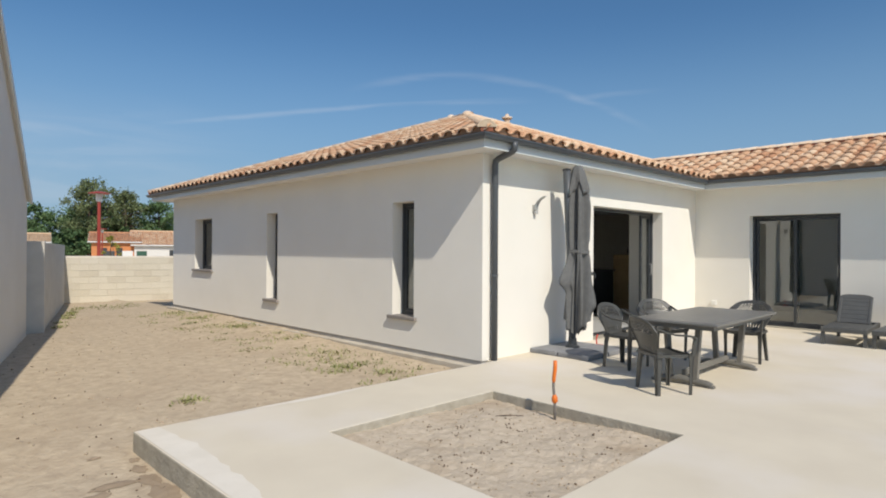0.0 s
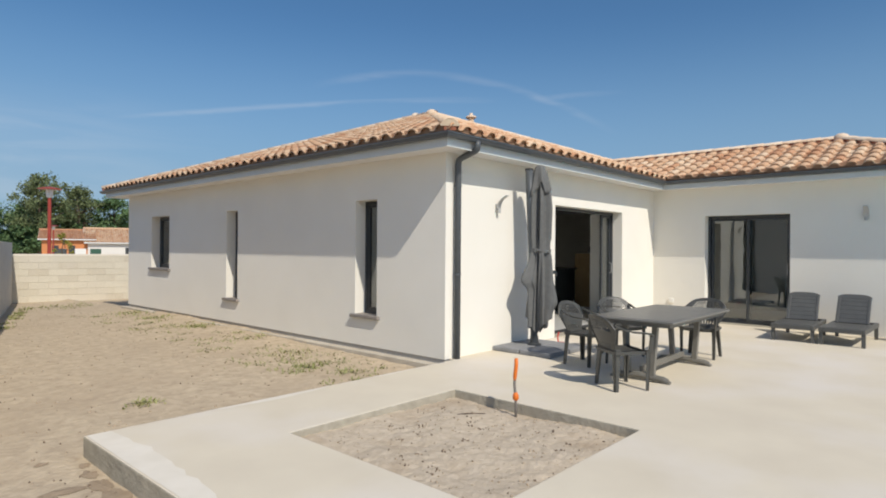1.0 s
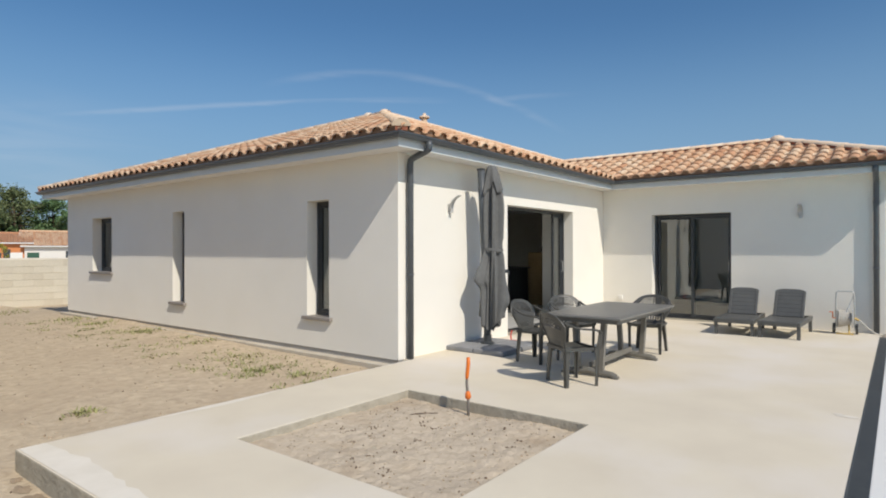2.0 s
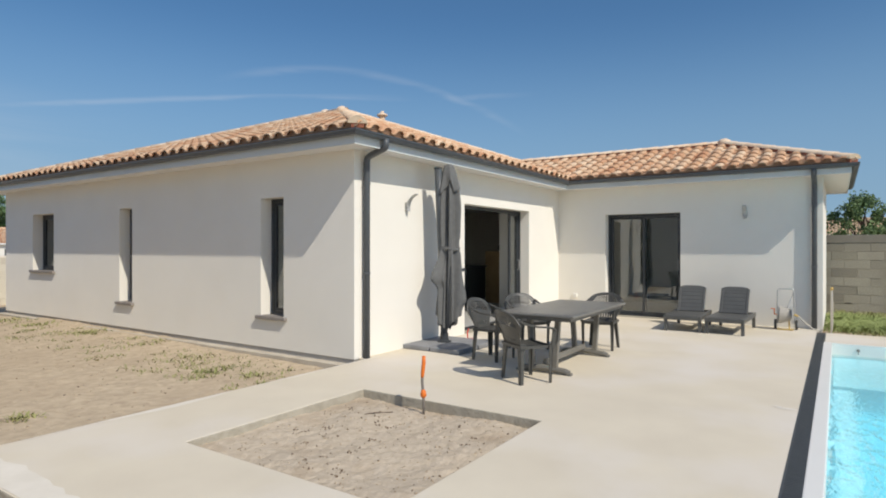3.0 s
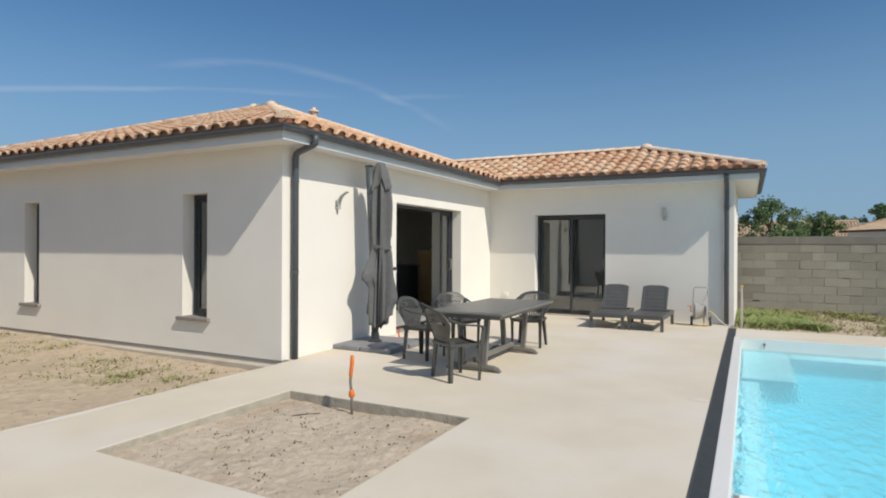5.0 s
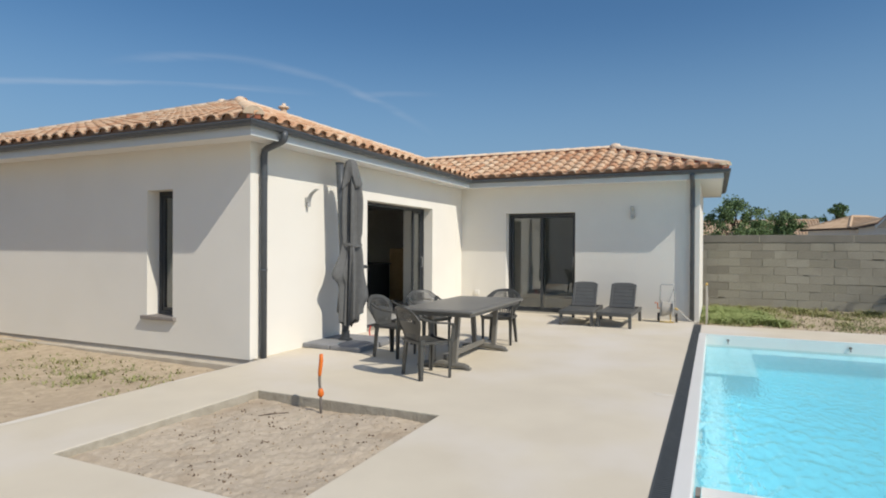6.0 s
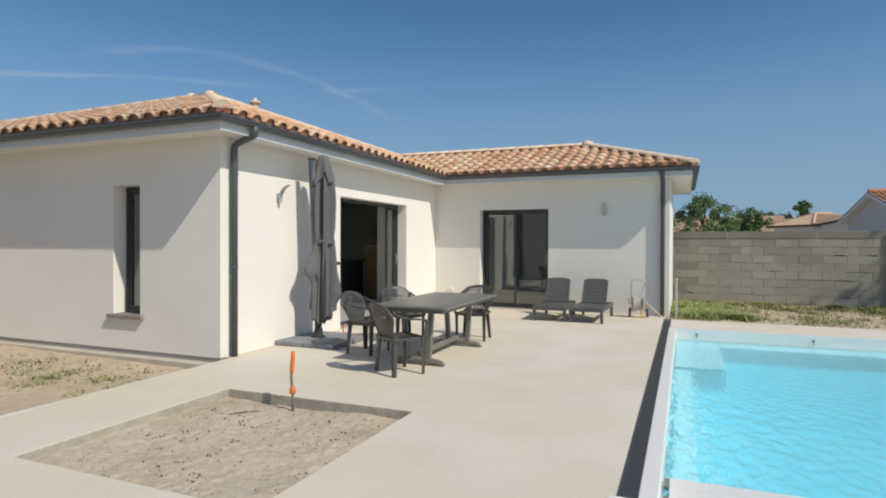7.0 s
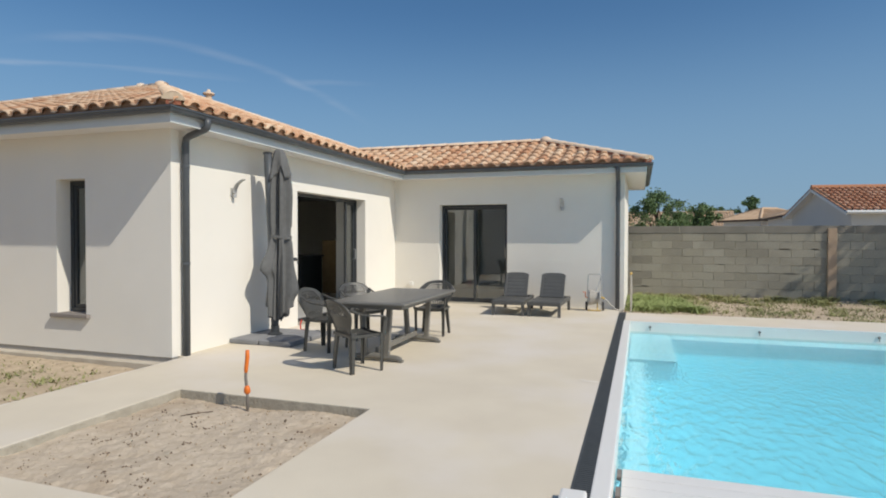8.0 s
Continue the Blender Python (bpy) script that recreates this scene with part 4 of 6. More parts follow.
def block_wall(name, label, start, direction, length, z0, courses, block_mat, mortar_mat, seed, joint=0.005, keep=None):
    """Running-bond wall: a mortar core, with each block a piece proud of it."""
    rng = random.Random(seed)
    a = Vector((*direction, 0)).normalized()
    n = Vector((-a.y, a.x, 0))
    ang = math.degrees(math.atan2(a.y, a.x))
    m = Matrix.Translation((*start, z0)) @ pose(0, 0, 0, 0, 0, ang)
    wall = structure(name, boxed(0, -0.088, 0, length, 0.088, courses * 0.2 - 0.006), mortar_mat, label, "wall")
    wall.matrix_world = m
    full, half = block_mesh("block", 0.5 - joint, 0.2 - joint, 0.2, block_mat), block_mesh("block", 0.25 - joint, 0.2 - joint, 0.2, block_mat)
    for c in range(courses):
        u = 0.0
        first = c % 2
        while u < length - 0.01:
            l = 0.25 if first and u == 0 else min(0.5, length - u)
            l = 0.25 if l < 0.4 else 0.5
            ob = new("block", full if l == 0.5 else half)
            ob.parent = wall
            ob.matrix_basis = pose(u + l / 2, rng.uniform(-0.004, 0.004), c * 0.2 + 0.1, rng.uniform(-0.4, 0.4), 0, rng.uniform(-0.4, 0.4))
            u += l
    return wall, m


wd, md = block_wall("wall_east", "grey hollow-block boundary wall with rough mortar joints", (11.0, -4.2), (0, -1), 9.0, -0.26, 9, BLOCK_GREY, MORTAR, 3)
DARK_CAP = material("dark_capping", (0.275, 0.255, 0.215), 0.95, second=(0.22, 0.205, 0.17), scale=3, bump=0.3)
for k in range(5):
    part("coping", boxed(k * 1.95, -0.11, 1.8, min(9.0, k * 1.95 + 1.925), 0.11, 1.985, bevel=0.008), DARK_CAP, wd, "darker cast capping course")
part("coping_joint", boxed(0.02, -0.106, 1.802, 8.98, 0.106, 1.975), MORTAR, wd, "mortar between the capping pieces")
# mortar smears on the face of the blocks
rng = random.Random(8)
bm = bmesh.new()
for k in range(70):
    u, c = rng.uniform(0.2, 8.5), rng.randint(1, 8)
    w = rng.uniform(0.08, 0.42)
    box(bm, u, -0.1045, c * 0.2 - 0.010, u + w, -0.094, c * 0.2 + rng.uniform(0.008, 0.022), bevel=0.003)
part("mortar_smear", bm, MORTAR, wd, "rough mortar smears")
bp = thing("wooden_post", "upright weathered board standing against the block wall", "post")
part("board", boxed(10.85, -9.66, -0.2, 10.893, -9.47, 1.66, bevel=0.006), WOOD_POST, bp)
BND = Vector((0.257, 0.9664, 0)).normalized()
BN = Vector((BND.y, -BND.x, 0))
we, me_ = block_wall("wall_north", "low pale hollow-block boundary wall", (-1.52, 16.1), (BN.x, BN.y), 6.0, -0.26, 7, BLOCK_PALE, MORTAR_PALE, 5)
part("coping", boxed(0, -0.1, 1.4, 6.0, 0.1, 1.455, bevel=0.006), CONCRETE_PATCH, we, "pale cast capping course")
# rendered grey boundary wall, parallel to the neighbour's house
wf = structure("wall_west", boxed(-0.2, 0.0, -0.45, 0.0, 8.85, 1.53, bevel=0.01), RENDER_GREY, "smooth grey cement boundary wall with end pillar", "wall")
wf.matrix_world = Matrix.Translation((-3.50, 7.52, 0)) @ pose(0, 0, 0, 0, 0, -13.6)
part("pillar", boxed(-0.26, -0.02, -0.34, 0.02, 0.24, 1.55, bevel=0.008), RENDER_GREY, wf)


# ---- neighbouring houses ----
def roof_field(parent, a, b, c, d, over, mat, name="roof", rolls=0.24, label="clay tile roof"):
    """A tiled slope between eave a-b and ridge d-c, its rolls in real relief, in courses."""
    a, b, c, d = map(Vector, (a, b, c, d))
    n = (b - a).cross(d - a).normalized()
    if n.z < 0:
        n = -n
    cols = max(2, round((b - a).length / rolls))
    rows = max(2, round((d - a).length / 0.36))
    verts, faces = [], []
    for r in range(rows):
        for k in range(cols):
            base = len(verts)
            for f, lift in ((r / rows, 0.03), ((r + 1.1) / rows, 0.0)):
                lo, hi = a.lerp(d, min(f, 1)), b.lerp(c, min(f, 1))
                for i, h in ((0, 0.0), (0.3, 0.0), (0.48, 0.055), (0.7, 0.075), (0.9, 0.05), (1, 0.0)):
                    verts.append(tuple(lo.lerp(hi, (k + i) / cols) + n * (h + lift)))
            faces += [(base + i, base + i + 1, base + 7 + i, base + 6 + i) for i in range(5)]
    me = bpy.data.meshes.new(name)
    me.from_pydata(verts, [], faces)
    me.materials.append(mat)
    ob = new(name, me)
    ob.parent = parent
    tagged(ob, label)
    return ob


RED_TILE = pieces_material("red_clay_tile", [(0.52, 0.26, 0.14), (0.60, 0.34, 0.20), (0.48, 0.225, 0.12), (0.66, 0.42, 0.27)], 0.85, 0.2, 12, 0.2)
TAN_TILE = pieces_material("tan_clay_tile", [(0.56, 0.40, 0.26), (0.62, 0.46, 0.31), (0.52, 0.36, 0.23)], 0.85, 0.2, 12, 0.2)


def gable_house(name, label, m, w, l, h, rise, wall_mat, tile_mat, over=0.35, windows=(), hip=0.0):
    """A plain house: ridge along y, gables at y=0 and y=l; windows as (x or y, z, width, height, side)."""
    hs = thing(name, label, "house", m)
    bm = bmesh.new()
    v = [bm.verts.new(p) for p in ((0, 0, -0.5), (w, 0, -0.5), (w, 0, h), (w / 2, 0, h + rise), (0, 0, h), (0, l, -0.5), (w, l, -0.5), (w, l, h), (w / 2, l, h + (0.02 if hip else rise)), (0, l, h))]
    for f in ((0, 1, 2, 3, 4), (9, 8, 7, 6, 5), (0, 4, 9, 5), (1, 6, 7, 2)):
        bm.faces.new([v[i] for i in f])
    part("wall", bm, wall_mat, hs)
    k = rise / (w / 2)
    ox, oz = over, over * k
    zt = h + rise + 0.09
    roof_field(hs, (-ox, l + over, h - oz + 0.09), (-ox, -over, h - oz + 0.09), (w / 2, -over, zt), (w / 2, l + over - hip, zt), over, tile_mat)
    roof_field(hs, (w + ox, -over, h - oz + 0.09), (w + ox, l + over, h - oz + 0.09), (w / 2, l + over - hip, zt), (w / 2, -over, zt), over, tile_mat)
    if hip:
        roof_field(hs, (w + ox, l + over, h - oz + 0.09), (-ox, l + over, h - oz + 0.09), (w / 2, l + over - hip, zt), (w / 2, l + over - hip, zt), over, tile_mat)
    for s in (0, 1):
        bm = bmesh.new()
        p = [(-ox, h - oz), (w / 2, zt - 0.09)] if s == 0 else [(w + ox, h - oz), (w / 2, zt - 0.09)]
        for y in ((-over,) if hip else (-over, l + over)):
            bm = bmesh.new()
            bar(bm, (p[0][0], y, p[0][1]), (p[1][0], y, p[1][1]), 0.03, 0.10)
            part("verge_board", bm, FASCIA, hs, "pale verge board")
        bm = bmesh.new()
        a, b = p
        q = [bm.verts.new(t) for t in ((a[0], -over, a[1]), (b[0], -over, b[1]), (b[0], l + over - hip, b[1]), (a[0], l + over, a[1]))]
        bm.faces.new(q)
        r = bmesh.ops.extrude_face_region(bm, geom=bm.faces[:])
        bmesh.ops.translate(bm, verts=[g for g in r["geom"] if isinstance(g, bmesh.types.BMVert)], vec=(0, 0, 0.06))
        part("roof_deck", bm, SOFFIT, hs)
        bm = bmesh.new()
        tube(bm, [(a[0], -over, a[1] + 0.06), (a[0], l + over, a[1] + 0.06)], 0.07, 8)
        part("gutter", bm, FASCIA, hs)
    bm = bmesh.new()
    tube(bm, [(w / 2, -over, zt + 0.03), (w / 2, l + over - hip, zt + 0.03)], 0.11, 8)
    part("ridge", bm, tile_mat, hs)
    for x, z, ww, hh, side in windows:
        f = {"s": boxed(x, -0.03, z, x + ww, 0.02, z + hh, bevel=0.01), "e": boxed(w - 0.02, x, z, w + 0.03, x + ww, z + hh, bevel=0.01), "w": boxed(-0.03, x, z, 0.02, x + ww, z + hh, bevel=0.01)}[side]
        wi = part("window", f, ALU_DARK, hs, "small dark window")
    return hs


# the shaded neighbour close by: gable end towards the far boundary
gable_house("neighbour_house", "neighbouring house with a shaded grey rendered gable wall", Matrix.Translation((-3.78 - BND.x * 8, 7.30 - BND.y * 8, -0.15)) @ pose(0, 0, 0, 0, 0, math.degrees(math.atan2(BND.y, BND.x))), 8.0, 9.0, 2.42, 2.5, NEIGHBOUR_WALL, TAN_TILE, over=0.06)
gable_house("house_beyond_wall", "house with red clay roof and pale grey gable behind the wall", Matrix.Translation((20.3 + 0.988 * 5.6, -12.7 + 0.135 * 5.6, -0.3)) @ pose(0, 0, 0, 0, 0, 187.8), 5.6, 12.0, 2.75, 1.0, BLUISH_WALL, RED_TILE, over=0.3)


def hip_house(name, label, corner, a, b, wide, deep, h, rise, wall_mat, tile_mat, over=0.35):
    """A house with a hipped roof: from its near corner, a and b are the directions of its two visible walls."""
    a, b = Vector((*a, 0)).normalized(), Vector((*b, 0)).normalized()
    hs = thing(name, label, "house", Matrix(((a.x, b.x, 0, corner[0]), (a.y, b.y, 0, corner[1]), (0, 0, 1, corner[2]), (0, 0, 0, 1))))
    part("wall", boxed(over, over, -0.5, wide - over, deep - over, h - 0.02), wall_mat, hs)
    bm = bmesh.new()
    for p, q in (((0, 0), (wide, 0)), ((wide, 0), (wide, deep)), ((wide, deep), (0, deep)), ((0, deep), (0, 0))):
        tube(bm, [(*p, h - 0.03), (*q, h - 0.03)], 0.07, 8)
    part("gutter", bm, BARK, hs, "brown eaves gutter")
    part("soffit", boxed(0, 0, h - 0.05, wide, deep, h - 0.019), SOFFIT, hs)
    r, z = min(wide, deep) / 2, h + rise
    p, q = ((r, deep / 2), (wide - r, deep / 2)) if wide >= deep else ((wide / 2, r), (wide / 2, deep - r))
    near = [((0, 0), (wide, 0)), ((wide, 0), (wide, deep)), ((wide, deep), (0, deep)), ((0, deep), (0, 0))]
    tops = [(q, p), (q, q), (p, q), (p, p)] if wide >= deep else [(p, p), (q, p), (q, q), (p, q)]
    for (e, f), (g, k) in zip(near, tops):
        e, f, g, k = (Vector((*v, 0)) for v in (e, f, g, k))
        inward = (Vector((wide / 2, deep / 2, 0)) - (e + f) / 2).normalized() * r
        up = Vector((0, 0, h))
        ob = roof_field(hs, e + up, f + up, f + inward + up + Vector((0, 0, rise)), e + inward + up + Vector((0, 0, rise)), over, tile_mat)
        bm = bmesh.new()
        bm.from_mesh(ob.data)
        for c, t in ((e, k), (f, g)):   # cut along the hips
            d = (t - c).normalized()
            nrm = Vector((d.y, -d.x, 0))
            if nrm.dot((e + f) / 2 - c) > 0:
                nrm = -nrm
            bmesh.ops.bisect_plane(bm, geom=bm.verts[:] + bm.edges[:] + bm.faces[:], dist=1e-5, plane_co=c, plane_no=nrm, clear_outer=True)
        bm.to_mesh(ob.data)
        bm.free()
    bm = bmesh.new()
    tube(bm, [(*p, z + 0.05), (*q, z + 0.05)], 0.12, 8)
    for c, t in (((0, 0), p), ((wide, 0), q if wide >= deep else p), ((wide, deep), q), ((0, deep), p if wide >= deep else q)):
        tube(bm, [(*c, h + 0.05), (*t, z + 0.05)], 0.10, 8)
    part("ridge", bm, tile_mat, hs, "clay ridge and hip caps")
    return hs


hip_house("distant_house", "distant low white house with hipped tan clay roof", (43.0, -13.6, -0.2), (3.9, 2.5), (2.5, -3.9), 4.6, 6.0, 3.0, 0.9, WHITE_WALL, TAN_TILE)
hip_house("distant_house", "long wing of a distant white house with tan clay roof", (42.9, -13.7, -0.2), (-1.0, 0.04), (-0.04, -1.0), 11.6, 6.0, 3.0, 1.05, WHITE_WALL, TAN_TILE)
gable_house("distant_house", "distant low house with long tan clay roof", Matrix.Translation((54.0, -13.4, -0.8)), 6.0, 10.0, 3.35, 1.3, WHITE_WALL, TAN_TILE, over=0.3)
gable_house("distant_house", "low distant house with tan clay roof behind the grey wall", Matrix.Translation((7.8, 68.8, -0.9)) @ pose(0, 0, 0, 0, 0, 80), 6.0, 9.0, 3.0, 0.85, WHITE_WALL, TAN_TILE, over=0.3)
gable_house("orange_house", "distant house with orange walls and clay roof", Matrix.Translation((13.7, 75.6, -0.55)) @ pose(0, 0, 0, 0, 0, -105), 8.0, 4.6, 2.75, 1.0, ORANGE_WALL, RED_TILE, over=0.35, windows=[(0.9, 1.2, 0.6, 0.9, "e"), (2.4, 1.2, 0.6, 0.9, "e")])
gable_house("white_house", "distant white house with pink clay roof", Matrix.Translation((17.9, 75.2, -0.55)) @ pose(0, 0, 0, 0, 0, -105), 9.0, 12.0, 2.45, 1.55, WHITE_WALL, TILE, over=0.35, windows=[(3.6, 1.0, 0.5, 0.9, "e"), (8.0, 1.0, 0.5, 0.9, "e")])


# ---- terrace furniture ----
def shell(bm, fn, nu, nv, thick, holes=lambda i, j: False):
    """A curved sheet with thickness: fn(u, v) gives its points, u and v from 0 to 1."""
    g = [[bm.verts.new(fn(i / nu, j / nv)) for j in range(nv + 1)] for i in range(nu + 1)]
    fs = [bm.faces.new((g[i][j], g[i + 1][j], g[i + 1][j + 1], g[i][j + 1])) for i in range(nu) for j in range(nv) if not holes(i, j)]
    for v in [v for v in bm.verts if not v.link_faces]:
        bm.verts.remove(v)
    bmesh.ops.recalc_face_normals(bm, faces=fs)
    bmesh.ops.solidify(bm, geom=fs, thickness=thick)


def angle_leg(bm, top, foot, sx, sy, wide, narrow):
    """A moulded leg of angle section: two tapered flanges that meet at the outer corner."""
    t = 0.013
    for axis in (0, 1):
        q = []
        for p, w in ((Vector(top), wide), (Vector(top).lerp(Vector(foot), 0.25), wide * 0.78), (Vector(foot), narrow)):
            i = Vector((-sx * w, 0, 0)) if axis == 0 else Vector((0, -sy * w, 0))
            o = Vector((0, -sy * t, 0)) if axis == 0 else Vector((-sx * t, 0, 0))
            q.append([bm.verts.new(p + v) for v in (Vector((0, 0, 0)), i, i + o, o)])
        for a, b in zip(q, q[1:]):
            for k in range(4):
                bm.faces.new((a[k], a[(k + 1) % 4], b[(k + 1) % 4], b[k]))
        bm.faces.new(q[0])
        bm.faces.new(q[-1][::-1])


def garden_chair():
    """Moulded resin armchair; it faces -y, with its origin on the ground under the seat."""
    ch = thing("garden_chair", "dark grey moulded resin garden armchair", "chair", group="chairs round the garden table")
    bm = bmesh.new()

    def seat(u, v):
        x, y = (u - 0.5) * 2, (v - 0.5) * 2
        return (0.235 * x * (1 - 0.06 * y), 0.225 * y, 0.415 - 0.018 * (1 - x * x) * (1 - 0.4 * y * y) - 0.03 * max(0, -y - 0.6) ** 2 * 4)
    shell(bm, seat, 10, 10, 0.016)
    for a, b in (((-0.235, -0.222), (0.235, -0.222)), ((-0.235, 0.222), (0.235, 0.222)), ((-0.235, -0.222), (-0.235, 0.222)), ((0.235, -0.222), (0.235, 0.222))):
        bar(bm, (*a, 0.402), (*b, 0.402), 0.014, 0.032)
    part("seat", bm, PLASTIC, ch, smooth=False)

    def back(u, v):
        x = (u - 0.5) * 2
        wide = 0.175 + 0.13 * math.sin(math.pi * 0.5 * v) ** 1.3
        lift = 0.39 * v * (1 - 0.16 * x * x * v) * (1 - 0.22 * v * x ** 6)
        return (wide * x, 0.205 + 0.185 * v - 0.115 * x * x * v, 0.405 + lift)
    bm = bmesh.new()
    shell(bm, back, 29, 22, 0.010, holes=lambda i, j: (2 <= j <= 4 and 5 <= i <= 23 and i % 3 == 2) or (13 <= j <= 19 and 3 <= i <= 25 and (i + j) % 2 == 0 and (i - 14) ** 2 / 150 + (j - 12) ** 2 / 75 < 1))
    rim = [Vector(back(0.0, v / 8)) for v in range(0, 8)] + [Vector(back(u / 16, 1.0)) for u in range(17)] + [Vector(back(1.0, v / 8)) for v in range(7, -1, -1)]
    tube(bm, rim, 0.012, 6)
    part("backrest", bm, PLASTIC, ch, "rounded backrest with a row of slots")
    for s in (-1, 1):
        bm = bmesh.new()
        pts = [(s * 0.268, 0.255, 0.705), (s * 0.288, 0.15, 0.66), (s * 0.300, 0.03, 0.632), (s * 0.302, -0.10, 0.622), (s * 0.295, -0.19, 0.612), (s * 0.280, -0.238, 0.585)]
        for k, (a, b) in enumerate(zip(pts, pts[1:])):
            bar(bm, a, b, 0.032 + 0.006 * k, 0.018)
        part("armrest", bm, PLASTIC, ch)
        bm = bmesh.new()   # front leg runs up to the armrest, an angle section that widens to the seat
        bar(bm, (s * 0.280, -0.238, 0.595), (s * 0.258, -0.225, 0.40), 0.018, 0.050)
        angle_leg(bm, (s * 0.262, -0.232, 0.43), (s * 0.252, -0.215, 0.0), s, -1, 0.060, 0.036)
        part("leg", bm, PLASTIC, ch)
        bm = bmesh.new()
        angle_leg(bm, (s * 0.215, 0.215, 0.44), (s * 0.252, 0.232, 0.0), s, 1, 0.080, 0.046)
        part("leg", bm, PLASTIC, ch)
    for c in ch.children:
        c.data.transform(Matrix.Diagonal((0.86, 0.84, 0.955, 1)))
    return ch


def faces(dx, dy):
    return math.degrees(math.atan2(dx, -dy))


chair = garden_chair()
chair.matrix_world = pose(0.085, -2.285, 0, 0, 0, faces(0.82, -0.57))
copy_thing(chair, pose(0.96, -1.40, 0, 0, 0, faces(-0.06, -1)))
copy_thing(chair, pose(1.86, -1.46, 0, 0, 0, faces(-0.55, -0.85)))
copy_thing(chair, pose(2.50, -2.28, 0, 0, 0, faces(-1, -0.06)))


def garden_table():
    t = thing("garden_table", "dark grey resin garden table with a slatted-look top and trestle feet", "table", pose(1.19, -2.28, 0, 0, 0, 0.6))
    w, l, h = 0.94, 1.92, 0.696
    bm = boxed(-l / 2, -w / 2, h - 0.028, l / 2, w / 2, h, bevel=0.012)
    part("tabletop", bm, TABLE_RESIN, t)
    for k in range(9):
        x = -l / 2 + 0.06 + k * (l - 0.12) / 9
        part("plank", boxed(x + 0.003, -w / 2 + 0.05, h - 0.001, x + (l - 0.12) / 9 - 0.003, w / 2 - 0.05, h + 0.004, bevel=0.002), TABLE_RESIN, t)
    part("apron", (lambda bm: (box(bm, -l / 2 + 0.05, -w / 2 + 0.05, h - 0.07, l / 2 - 0.05, -w / 2 + 0.07, h - 0.029), box(bm, -l / 2 + 0.05, w / 2 - 0.07, h - 0.07, l / 2 - 0.05, w / 2 - 0.05, h - 0.029),
                               box(bm, -l / 2 + 0.05, -w / 2 + 0.071, h - 0.07, -l / 2 + 0.07, w / 2 - 0.071, h - 0.029), box(bm, l / 2 - 0.07, -w / 2 + 0.071, h - 0.07, l / 2 - 0.05, w / 2 - 0.071, h - 0.029), bm)[-1])(bmesh.new()), TABLE_RESIN, t)
    for x in (-0.66, 0.68):
        bm = bmesh.new()
        tube(bm, [(x, -0.31, 0.028), (x, -0.26, 0.04), (x, 0, 0.06), (x, 0.26, 0.04), (x, 0.31, 0.028)], [0.026, 0.034, 0.038, 0.034, 0.026], 10)
        for s in (-1, 1):
            tube(bm, [(x, s * 0.28, 0.012), (x, s * 0.28, 0.03)], 0.03, 10)
            box(bm, x - 0.03, s * 0.31 - 0.025, 0.0, x + 0.03, s * 0.31 + 0.025, 0.03, bevel=0.008)
        part("foot", bm, TABLE_RESIN, t)
        for s in (-1, 1):
            bm = bmesh.new()
            bar(bm, (x, s * 0.135, 0.055), (x, s * 0.175, h - 0.03), 0.058, 0.056)
            part("leg", bm, TABLE_RESIN, t)
        bm = bmesh.new()
        box(bm, x - 0.03, -0.32, h - 0.075, x + 0.03, 0.32, h - 0.0285, bevel=0.006)
        part("crossbar", bm, TABLE_RESIN, t)
    bm = boxed(-0.63, -0.022, 0.09, 0.65, 0.022, 0.15, bevel=0.008)
    part("stretcher", bm, TABLE_RESIN, t)


garden_table()


